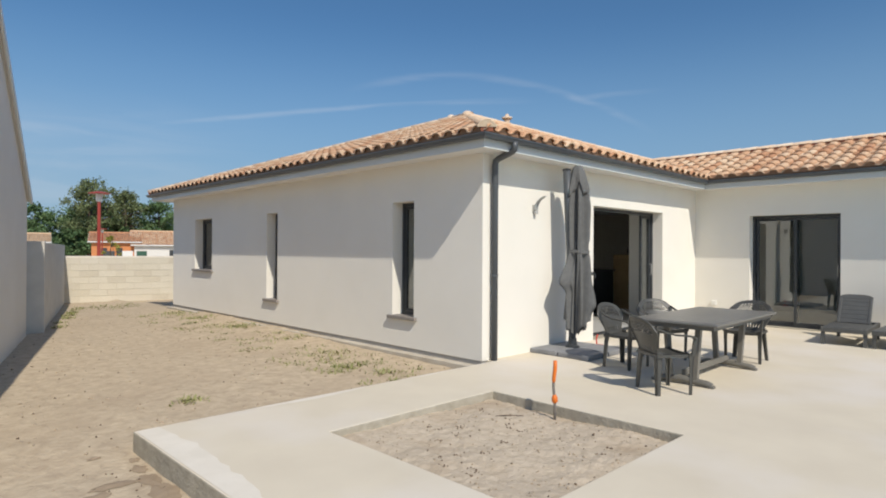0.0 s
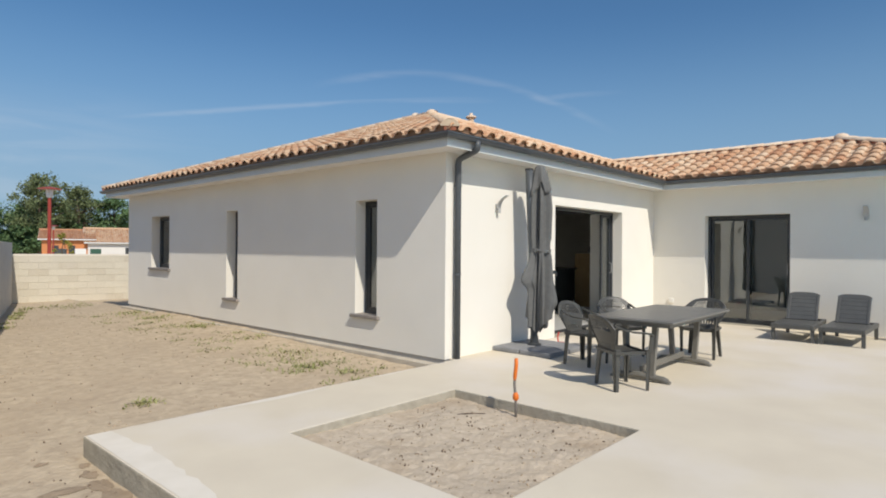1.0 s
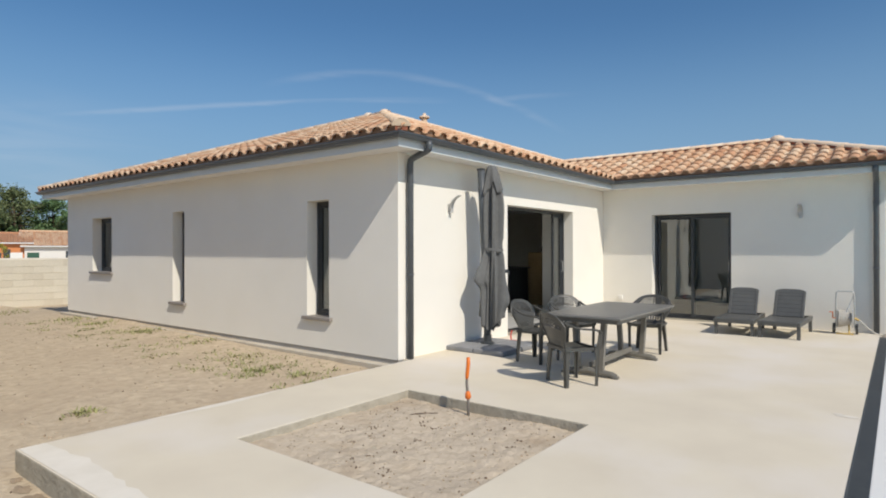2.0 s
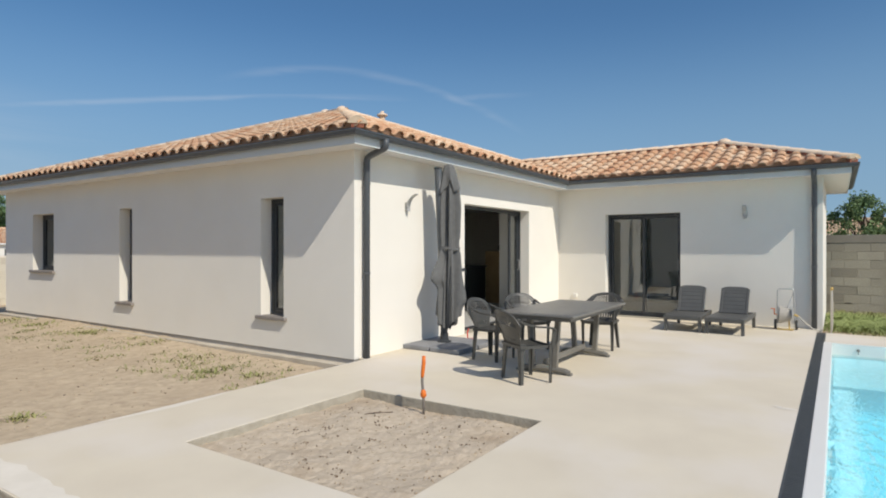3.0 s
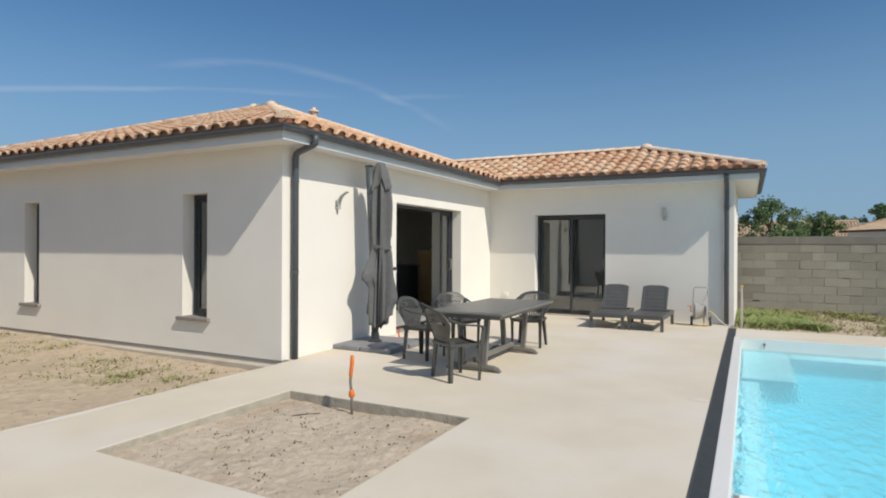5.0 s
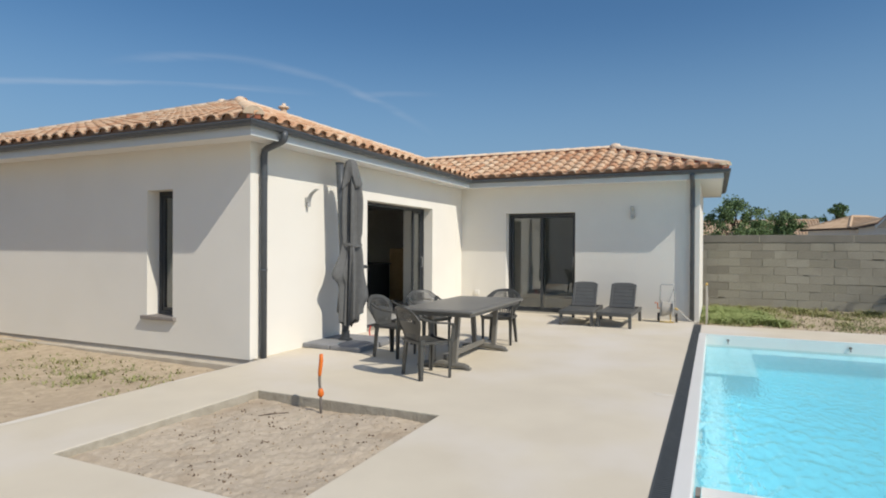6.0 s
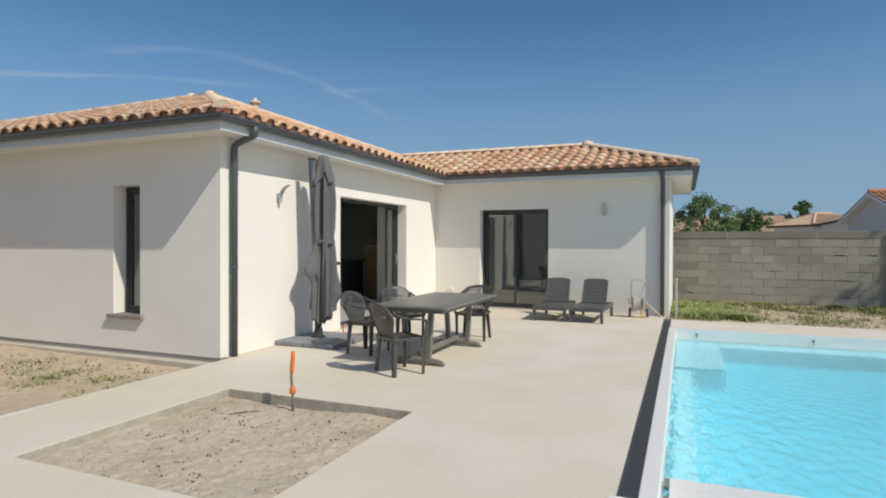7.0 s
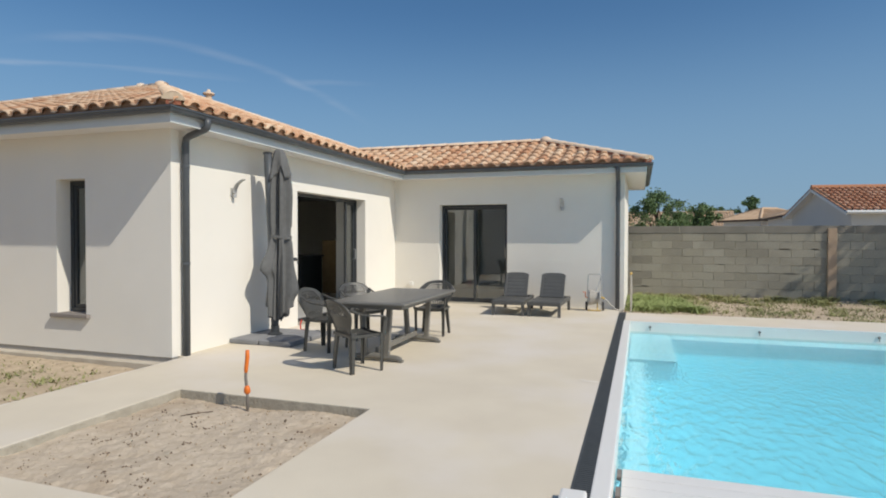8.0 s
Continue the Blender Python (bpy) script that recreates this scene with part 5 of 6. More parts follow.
def parasol():
    m = pose(1.42, -0.36, 0)
    p = thing("cantilever_parasol", "closed grey cantilever parasol tied with a strap", "parasol", m)
    mast = [(-0.02, 0.02, 0.06), (-0.03, 0.03, 0.8), (-0.07, 0.06, 1.9), (-0.095, 0.075, 2.56)]
    part("mast", tube(bmesh.new(), mast, [0.050, 0.053, 0.056, 0.056], 12), ANTHRACITE, p, "dark metal mast", smooth=True)
    part("mast_foot", tube(bmesh.new(), [(-0.02, 0.02, 0.066), (-0.02, 0.02, 0.085), (-0.02, 0.02, 0.10), (-0.02, 0.02, 0.19)], [0.10, 0.10, 0.062, 0.058], 14), ALU_DARK, p)
    rng = random.Random(5)
    ph = [rng.uniform(0, 6.28) for _ in range(6)]
    N, rows = 96, 48
    bm = bmesh.new()
    loops = []
    for j in range(rows + 1):
        v = j / rows
        z = 2.63 - 2.29 * v
        if v < 0.05:
            r = 0.045 + 0.035 * (v / 0.05)
        elif v < 0.30:
            r = 0.080 + 0.055 * math.sin((v - 0.05) / 0.25 * math.pi * 0.5)
        elif v < 0.52:
            r = 0.135 - 0.008 * ((v - 0.30) / 0.22)
        else:
            r = 0.127 + 0.026 * min(1, (v - 0.52) / 0.14)
        loop = []
        for i in range(N):
            a = math.tau * i / N
            fold = 0.32 * (1 - 2 * abs(math.sin(3 * a + ph[0] + 0.25 * math.sin(4 * v)))) + 0.15 * (1 - 2 * abs(math.sin(8 * a + ph[1] + 1.2 * v))) + 0.06 * math.cos(5 * a + ph[2]) + 0.05 * math.cos(19 * a + ph[4] + 3 * v)
            amp = min(1, v * 6) * (0.65 if 0.46 < v < 0.56 else 1.0)
            wing = 0.13 * math.exp(-((v - 0.72) / (0.09 if v < 0.72 else 0.035)) ** 2) * max(0, math.cos(a - 2.75)) ** 6 + 0.085 * math.exp(-((v - 0.86) / (0.16 if v < 0.86 else 0.06)) ** 2) * max(0, math.cos(a + 0.95)) ** 6
            rr = r * (1 + fold * amp) + wing
            drop = 0.05 * math.cos(6 * a + ph[0]) * max(0, v - 0.86) / 0.14 + 0.07 * math.cos(2 * a + ph[3]) * max(0, v - 0.8) / 0.2
            loop.append(bm.verts.new((0.015 + 0.02 * math.sin(4 * v) + rr * math.cos(a), -0.035 + rr * math.sin(a), z - drop)))
        loops.append(loop)
    fs = []
    for a, b in zip(loops, loops[1:]):
        for i in range(N):
            fs.append(bm.faces.new((a[i], a[(i + 1) % N], b[(i + 1) % N], b[i])))
    bm.faces.new(loops[0])
    canopy = part("canopy", bm, FABRIC, p, "folded grey cloth canopy", smooth=True)
    bm = bmesh.new()   # short upper layer over the vent, its hem hanging in points
    tier = []
    for j in range(9):
        loop = []
        for i in range(N):
            a = math.tau * i / N
            v = 0.012 + j / 8 * (0.145 + 0.035 * math.cos(4 * a + 0.8) + 0.012 * math.cos(9 * a))
            r = 0.045 + 0.035 * v / 0.05 if v < 0.05 else 0.080 + 0.055 * math.sin((v - 0.05) / 0.25 * math.pi * 0.5)
            fold = 0.20 * (1 - 2 * abs(math.sin(3 * a + ph[0]))) + 0.06 * math.cos(5 * a + ph[2])
            rr = r * (1 + fold * min(1, v * 6)) * 1.07 + 0.010 + 0.010 * j / 8
            loop.append(bm.verts.new((0.015 + 0.02 * math.sin(4 * v) + rr * math.cos(a), -0.035 + rr * math.sin(a), 2.642 - 2.29 * v)))
        tier.append(loop)
    fs = [bm.faces.new((a[i], a[(i + 1) % N], b[(i + 1) % N], b[i])) for a, b in zip(tier, tier[1:]) for i in range(N)]
    fs.append(bm.faces.new(tier[0]))
    bmesh.ops.recalc_face_normals(bm, faces=fs)
    bmesh.ops.solidify(bm, geom=fs, thickness=0.003)
    part("vent", bm, FABRIC, canopy, "short upper cloth layer over the vent", smooth=True)
    bm = bmesh.new()
    pts = []
    for i in range(25):
        a = math.tau * i / 24
        pts.append((0.035 + 0.150 * math.cos(a), -0.035 + 0.150 * math.sin(a), 1.415 + 0.012 * math.cos(2 * a)))
    for a, b in zip(pts, pts[1:]):
        bar(bm, a, b, 0.008, 0.035)
    part("strap", bm, FABRIC, canopy, "grey tie strap")
    part("mast_cap", boxed(-0.145, 0.03, 2.55, -0.045, 0.12, 2.585, bevel=0.01), ALU_DARK, p)
    bm = boxed(0.10, -0.20, 1.08, 0.19, -0.17, 1.13, bevel=0.006)
    tube(bm, [(0.15, -0.185, 1.11), (0.21, -0.20, 1.10), (0.21, -0.20, 1.04)], 0.01, 8)
    part("crank", bm, ALU_DARK, p, "dark crank handle")
    base = thing("parasol_base", "four grey weight slabs on a steel cross base", "parasol base", m)
    bm = bmesh.new()
    bar(bm, (-0.50, -0.06, 0.030), (0.48, -0.06, 0.030), 0.018, 0.05)
    bar(bm, (-0.02, -0.50, 0.031), (-0.02, 0.36, 0.031), 0.016, 0.05)
    part("cross", bm, ALU_DARK, base)
    for x0, y0 in ((-0.52, -0.05), (-0.01, -0.05), (-0.52, -0.55), (-0.01, -0.55)):
        part("weight_slab", boxed(x0, y0, 0.0, x0 + 0.49, y0 + (0.44 if y0 > -0.1 else 0.48), 0.066, bevel=0.016), SLAB_GREY, base)


parasol()


def sun_lounger():
    """Resin lounger: foot end at x=0, back raised at the far end, y across."""
    s = thing("sun_lounger", "dark grey resin sun lounger with raised slatted back", "sun lounger", group="loungers by the pool")
    w, h = 0.60, 0.27
    bm = bmesh.new()
    for y in (-w / 2, w / 2 - 0.05):
        box(bm, 0, y, h - 0.07, 1.32, y + 0.05, h, bevel=0.01)
    box(bm, 0.0, -w / 2 + 0.051, h - 0.07, 0.05, w / 2 - 0.051, h, bevel=0.01)
    box(bm, 1.27, -w / 2 + 0.051, h - 0.07, 1.32, w / 2 - 0.051, h, bevel=0.01)
    part("frame", bm, LOUNGER_RESIN, s)
    for x in (0.03, 1.22):
        for y in (-w / 2 + 0.005, w / 2 - 0.055):
            bm = bmesh.new()
            bar(bm, (x + 0.025, y + 0.025, h - 0.05), (x + 0.025 + (0.0 if x < 1 else 0.02), y + 0.025, 0.0), 0.05, 0.05)
            part("leg", bm, LOUNGER_RESIN, s)
    for k in range(10):
        x = 0.055 + k * 0.083
        part("slat", boxed(x, -w / 2 + 0.052, h - 0.022, x + 0.0815, w / 2 - 0.052, h + 0.004, bevel=0.005), LOUNGER_RESIN, s)
    hinge = Matrix.Translation((0.86, 0, h)) @ pose(0, 0, 0, 0, -58, 0)
    bm = bmesh.new()
    bl = 0.475
    for y in (-w / 2 + 0.07, w / 2 - 0.115):
        box(bm, 0, y, -0.02, bl, y + 0.045, 0.02, bevel=0.008)

    def top_edge(u, v):
        x = (u - 0.5) * 2
        return (bl - 0.02 + 0.075 * v * (1 - 0.55 * x ** 4), x * (w / 2 - 0.07), -0.018)
    shell(bm, top_edge, 10, 2, 0.036)
    bmesh.ops.transform(bm, matrix=hinge, verts=bm.verts)
    back = part("backrest", bm, LOUNGER_RESIN, s)
    for k in range(6):
        x = 0.008 + k * 0.0775
        bm = boxed(x, -w / 2 + 0.116, -0.012, x + 0.0762, w / 2 - 0.116, 0.014, bevel=0.005)
        bmesh.ops.transform(bm, matrix=hinge, verts=bm.verts)
        part("slat", bm, LOUNGER_RESIN, back)
    bm = bmesh.new()
    for y in (-0.17, 0.17):
        bar(bm, hinge @ Vector((0.30, y, -0.02)), (1.24, y, h - 0.03), 0.025, 0.025)
    part("prop", bm, LOUNGER_RESIN, s)
    return s


lounger = sun_lounger()
lounger.matrix_world = pose(4.84, -2.88, 0, 0, 0, 2)
copy_thing(lounger, pose(4.84, -3.53, 0, 0, 0, -1.5))

# marking stake in the planting hole
st = thing("marking_stake", "thin grey steel stake with orange paint bands", "stake", pose(-1.335, -1.945, -0.09))
part("rod", tube(bmesh.new(), [(0, 0, -0.05), (0.0, 0.002, 0.14), (-0.008, 0.012, 0.30), (-0.002, 0.004, 0.50)], 0.0125, 10), STAKE_GREY, st, smooth=True)
part("paint_band", tube(bmesh.new(), [(-0.007, 0.010, 0.335), (-0.006, 0.010, 0.36), (0.0, 0.0, 0.47), (0.0, 0.0, 0.53)], [0.013, 0.017, 0.018, 0.016], 10), ORANGE, st, "orange painted tip", smooth=True)
part("paint_band", tube(bmesh.new(), [(0, 0.002, 0.15), (0, 0.002, 0.165), (-0.002, 0.003, 0.20), (-0.003, 0.004, 0.225)], [0.014, 0.028, 0.026, 0.015], 10), ORANGE, st, "orange marker band", smooth=True)


def wall_lamp(m):
    """Curved steel fin on a wall plate; it stands out along -y."""
    l = thing("wall_lamp", "curved brushed steel outdoor wall lamp", "wall lamp", m, group="outdoor wall lamps")
    part("wall_plate", boxed(-0.045, -0.03, -0.09, 0.045, 0.0, 0.06, bevel=0.008), STEEL, l)

    def fin(u, v):
        a = v * 1.25
        return ((u - 0.5) * (0.11 - 0.03 * v), -0.045 - 0.30 * (1 - math.cos(a)), -0.04 + 0.27 * math.sin(a))
    bm = bmesh.new()
    shell(bm, fin, 4, 12, 0.012)
    part("shade", bm, STEEL, l)
    part("lamp_body", tube(bmesh.new(), [(0, -0.055, -0.12), (0, -0.055, -0.05)], 0.035, 12), STEEL, l)
    for c in l.children:
        c.data.transform(Matrix.Diagonal((0.78, 0.78, 0.72, 1)))
    return l


lamp = wall_lamp(pose(0.98, BY, 2.03))
copy_thing(lamp, pose(L, -3.65, 2.05, 0, 0, -90))
so = thing("wall_socket", "small white outdoor socket on the wall", "socket", pose(L, -0.36, 0.40))
part("plate", boxed(-0.045, -0.045, -0.045, 0.0, 0.045, 0.045, bevel=0.01), POOL_WHITE, so)


def hose_reel():
    r = thing("hose_reel", "steel hose reel cart with coiled pale hose", "hose reel", pose(6.16, -4.32, 0))
    part("handle", tube(bmesh.new(), [(0.05, 0.13, 0.1), (0.0, 0.13, 0.45), (-0.02, 0.12, 0.68), (-0.02, 0.10, 0.71), (-0.02, -0.10, 0.71), (-0.02, -0.12, 0.68), (0.0, -0.13, 0.45), (0.05, -0.13, 0.1)], 0.011, 8), STEEL, r, "bent steel tube handle")
    part("strut", tube(bmesh.new(), [(0.0, -0.12, 0.66), (-0.08, 0.0, 0.30)], 0.009, 8), STEEL, r)
    for y in (-0.16, 0.16):
        bm = bmesh.new()
        bmesh.ops.create_cone(bm, cap_ends=True, segments=20, radius1=0.085, radius2=0.085, depth=0.035, matrix=pose(0.06, y, 0.085, 90, 0, 0))
        w = part("wheel", bm, PLASTIC, r)
        bm = bmesh.new()
        bmesh.ops.create_cone(bm, cap_ends=True, segments=14, radius1=0.035, radius2=0.035, depth=0.045, matrix=pose(0.06, y, 0.085, 90, 0, 0))
        part("hub", bm, STEEL, w)
    bm = bmesh.new()
    for y in (-0.105, 0.105):
        bmesh.ops.create_cone(bm, cap_ends=True, segments=22, radius1=0.15, radius2=0.15, depth=0.012, matrix=pose(-0.03, y, 0.26, 90, 0, 0))
    bmesh.ops.create_cone(bm, cap_ends=True, segments=18, radius1=0.06, radius2=0.06, depth=0.2, matrix=pose(-0.03, 0, 0.26, 90, 0, 0))
    part("drum", bm, STEEL, r)
    pts = []
    for k in range(140):
        a = k * math.tau / 20
        pts.append((-0.03 + (0.09 + 0.0004 * k) * math.cos(a), -0.085 + 0.17 * k / 139, 0.26 + (0.09 + 0.0004 * k) * math.sin(a)))
    part("hose", tube(bmesh.new(), pts, 0.012, 6), HOSE_GREY, r, "pale coiled hose")
    part("crank", tube(bmesh.new(), [(-0.03, 0.11, 0.26), (-0.03, 0.17, 0.26), (-0.05, 0.17, 0.36), (-0.05, 0.22, 0.36)], 0.01, 8), ORANGE, r, "orange crank")
    part("foot", tube(bmesh.new(), [(-0.10, -0.12, 0.012), (-0.10, 0.12, 0.012)], 0.012, 8), HOSE_YELLOW, r)
    part("stay", tube(bmesh.new(), [(-0.03, -0.05, 0.2), (-0.08, -0.06, 0.05), (-0.10, -0.06, 0.012)], 0.012, 8), HOSE_YELLOW, r)
    part("lead", tube(bmesh.new(), [(-0.03, -0.10, 0.27), (-0.04, -0.20, 0.24), (-0.02, -0.30, 0.13), (0.03, -0.40, 0.04), (0.06, -0.47, 0.014), (0.12, -0.50, 0.013)], 0.011, 8), HOSE_GREY, r, "pale hose end")
    part("connector", tube(bmesh.new(), [(-0.035, -0.13, 0.27), (-0.04, -0.19, 0.245)], 0.018, 8), HOSE_YELLOW, r, "yellow hose connector")


hose_reel()
tp = thing("garden_tap", "thin standpipe with a brass tap at the house corner", "tap", pose(6.92, -4.98, -0.12))
part("pipe", tube(bmesh.new(), [(0, 0, -0.1), (0.0, 0, 0.78)], 0.014, 8), HOSE_GREY, tp)
part("tap", tube(bmesh.new(), [(0, 0, 0.78), (0, 0, 0.82), (-0.05, -0.01, 0.83), (-0.08, -0.01, 0.80)], 0.018, 8), HOSE_YELLOW, tp, "brass tap")
part("hose", tube(bmesh.new(), [(-0.08, -0.01, 0.79), (-0.09, -0.02, 0.5), (-0.07, -0.02, 0.2), (-0.10, 0.0, 0.0)], 0.010, 8), HOSE_GREY, tp)
rp = thing("red_tool", "small red plastic tool on the ground by the parasol", "tool", pose(2.12, -0.30, 0))
part("stem", tube(bmesh.new(), [(0, 0, 0.0), (0.0, 0.01, 0.10), (0.02, 0.0, 0.17)], 0.011, 8), RED_PLASTIC, rp)
part("blade", boxed(-0.02, -0.05, 0.0, 0.10, 0.03, 0.014, bevel=0.004), RED_PLASTIC, rp)

# ---- seen through the open bay ----
isl = thing("kitchen_island", "black kitchen island in the dim living room", "kitchen island", pose(5.5, 2.5, 0.02))
part("body", boxed(-1.35, -0.40, 0.0, 1.35, 0.40, 0.94, bevel=0.008), DARK_CLOTH, isl)
part("worktop", boxed(-1.39, -0.44, 0.941, 1.39, 0.44, 0.98, bevel=0.006), GRATE, isl, "dark worktop")
for k in range(3):
    part("drawer_front", boxed(-1.33 + k * 0.89, -0.419, 0.08, -0.46 + k * 0.89, -0.402, 0.90, bevel=0.004), DARK_CLOTH, isl)
cb = thing("cabinet", "honey oak cabinet in the living room", "cabinet", pose(7.75, 2.2, 0.02))
part("body", boxed(-0.28, -0.25, 0.0, 0.28, 0.25, 1.32, bevel=0.01), OAK, cb)
part("door", boxed(-0.265, -0.275, 0.06, -0.005, -0.252, 1.29, bevel=0.004), OAK, cb)
part("door", boxed(0.005, -0.275, 0.06, 0.265, -0.252, 1.29, bevel=0.004), OAK, cb)
vs_ = thing("vase", "dark vase on the oak cabinet", "vase", pose(7.68, 2.1, 1.342))
part("body", tube(bmesh.new(), [(0, 0, 0), (0, 0, 0.05), (0, 0, 0.14), (0, 0, 0.2)], [0.05, 0.08, 0.07, 0.04], 12), DARK_CLOTH, vs_, smooth=True)
# a twig lying on the sand of the planting hole
tw = thing("twig", "thin dark twig lying on the sand", "twig", pose(-1.62, -1.62, 0))
part("stem", tube(bmesh.new(), [(-0.10, 0.04, pit_height(-1.72, -1.58) + 0.006), (0.0, 0.0, pit_height(-1.62, -1.62) + 0.006), (0.12, -0.10, pit_height(-1.50, -1.72) + 0.006)], [0.003, 0.005, 0.003], 6), BARK, tw)


# ---- plants ----
def blade_field(name, label, spots, mat, seed):
    """Tufts of bent grass blades: spots of (x, y, spread, blades, height)."""
    rng = random.Random(seed)
    verts, fcs = [], []
    for sx, sy, spread, n, h in spots:
        for _ in range(n):
            x, y = rng.gauss(sx, spread), rng.gauss(sy, spread * 0.7)
            if -4.3 < x < 6.2 and y < -0.06 or (x > AX - 0.14 and y > 0 and x < 10):
                continue
            z = ground_height(x, y) - 0.01
            a, hh, w = rng.uniform(0, math.tau), h * rng.uniform(0.4, 1.1), rng.uniform(0.004, 0.010)
            dx, dy, lean = math.cos(a), math.sin(a), rng.uniform(0.7, 2.2) * hh
            b = len(verts)
            verts += [(x - dy * w, y + dx * w, z), (x + dy * w, y - dx * w, z), (x + dx * lean * 0.4 + dy * w, y + dy * lean * 0.4 - dx * w, z + hh * 0.6),
                      (x + dx * lean * 0.4 - dy * w, y + dy * lean * 0.4 + dx * w, z + hh * 0.6), (x + dx * lean, y + dy * lean, z + hh)]
            fcs += [(b, b + 1, b + 2, b + 3), (b + 3, b + 2, b + 4)]
    me = bpy.data.meshes.new(name)
    me.from_pydata(verts, [], fcs)
    me.materials.append(mat)
    return tagged(new(name, me), label, "grass", kind="stuff")


rng = random.Random(21)
green = [(-3.365, 1.13, 0.09, 70, 0.06), (-1.11, 1.53, 0.14, 130, 0.06), (-0.95, 0.92, 0.13, 90, 0.06), (-0.75, 2.5, 0.2, 110, 0.06), (-0.5, 6.0, 0.16, 120, 0.07), (-0.55, 7.8, 0.2, 110, 0.07), (-0.5, 4.0, 0.2, 100, 0.06),
         (-0.10, -0.02, 0.03, 40, 0.10), (-1.4, 1.35, 0.1, 60, 0.05), (-0.8, 6.4, 0.2, 70, 0.06), (-1.0, 2.05, 0.18, 90, 0.05), (-0.45, 9.4, 0.3, 90, 0.07), (0.0, 13.2, 0.6, 200, 0.08), (-1.2, 13.5, 0.4, 90, 0.08), (-1.0, 12.9, 0.5, 50, 0.06)]
for _ in range(34):
    green.append((rng.uniform(-1.7, -0.3), rng.uniform(0.3, 9.5), rng.uniform(0.04, 0.12), rng.randint(8, 30), 0.045))
lush = [(7.35 + 2.6 * rng.random() ** 1.2, rng.uniform(-6.0, -5.0), rng.uniform(0.12, 0.25), 230, 0.13) for _ in range(52)]
lush += [(rng.uniform(7.1, 7.7), rng.uniform(-6.28, -6.05), 0.09, 200, 0.14) for _ in range(5)]
green += [(rng.uniform(9.6, 10.8), rng.uniform(-9.3, -4.6), rng.uniform(0.08, 0.22), 80, 0.12) for _ in range(26)]
for _ in range(46):
    green.append((rng.uniform(6.6, 10.8), rng.uniform(-11.5, -5.1), 0.14, 60, 0.08))
for _ in range(7):
    green.append((rng.uniform(10.2, 10.85), rng.uniform(-12.0, -4.6), 0.14, 110, 0.13))
for _ in range(14):
    v = rng.uniform(0, 1)
    green.append((-3.3 + 1.8 * v + rng.uniform(0, 0.12), 7.9 + 6.3 * v, 0.06, 30, 0.07))
blade_field("grass", "sparse green weeds on bare sand", green, GRASS, 31)
blade_field("grass", "fresh green grass tufts by the house corner", lush, LUSH_GRASS, 32)
dry = [(rng.uniform(6.6, 10.8), rng.uniform(-11.5, -5.2), 0.22, 60, 0.07) for _ in range(60)] + [(rng.uniform(-1.6, -0.3), rng.uniform(0.3, 10), 0.1, 14, 0.04) for _ in range(50)]
blade_field("dry_grass", "dry yellowish grass on bare sand", dry, DRY_GRASS, 33)


def lumps(name, label, spots, mat, seed):
    """Small clods and stones lying on the sand: spots of (x, y, z, size)."""
    rng = random.Random(seed)
    base = bmesh.new()
    bmesh.ops.create_icosphere(base, subdivisions=1, radius=1)
    bv, bf = [v.co.copy() for v in base.verts], [[v.index for v in f.verts] for f in base.faces]
    base.free()
    verts, fcs = [], []
    for x, y, z, s in spots:
        z = pit_height(x, y) + s * 0.15 if z is None else z
        b, r = len(verts), pose(x, y, z, rng.uniform(0, 360), rng.uniform(0, 360), rng.uniform(0, 360))
        sc = (s * rng.uniform(0.7, 1.5), s * rng.uniform(0.6, 1.1), s * rng.uniform(0.35, 0.8))
        for v in bv:
            k = rng.uniform(0.75, 1.2)
            verts.append(tuple(r @ Vector((v.x * sc[0] * k, v.y * sc[1] * k, v.z * sc[2] * k))))
        fcs += [[b + i for i in f] for f in bf]
    me = bpy.data.meshes.new(name)
    me.from_pydata(verts, [], fcs)
    me.materials.append(mat)
    return tagged(new(name, me), label, "stones", kind="stuff")


SOIL = material("dark_soil", (0.17, 0.125, 0.085), 0.97, second=(0.11, 0.08, 0.055), scale=40, bump=0.4)
DAMP = material("damp_sand", (0.30, 0.225, 0.15), 0.95, second=(0.36, 0.28, 0.195), scale=18, bump=0.4)
PEBBLE = material("sand_clod", (0.42, 0.34, 0.25), 0.97, second=(0.31, 0.25, 0.18), scale=25, bump=0.4)
rng = random.Random(44)
spots = [(rng.uniform(PIT[0] + 0.05, PIT[2] - 0.05), rng.uniform(PIT[1] + 0.05, PIT[3] - 0.05), None, 0.002 + 0.012 * rng.random() ** 3) for _ in range(170)]
for _ in range(22):
    cx, cy = rng.uniform(PIT[0] + 0.2, PIT[2] - 0.2), rng.uniform(PIT[1] + 0.2, PIT[3] - 0.2)
    spots += [(rng.gauss(cx, 0.022), rng.gauss(cy, 0.022), None, rng.uniform(0.004, 0.012)) for _ in range(5)]
for _ in range(130):
    x, y = rng.uniform(-6.0, -0.4), rng.uniform(-1.0, 9)
    if not (x > -4.3 and y < 0):
        spots.append((x, y, ground_height(x, y) + 0.004, rng.uniform(0.005, 0.013)))
for cx, cy, n in ((-4.45, -0.45, 5), (-4.48, -0.85, 8), (-4.50, -1.25, 10), (-4.6, -1.5, 10), (-5.0, -0.9, 8), (-4.3, 0.35, 5)):
    for _ in range(n):
        x, y = rng.gauss(cx, 0.08), rng.gauss(cy, 0.10)
        if x < -4.27:
            spots.append((x, y, ground_height(x, y) + 0.003, rng.uniform(0.006, 0.014)))
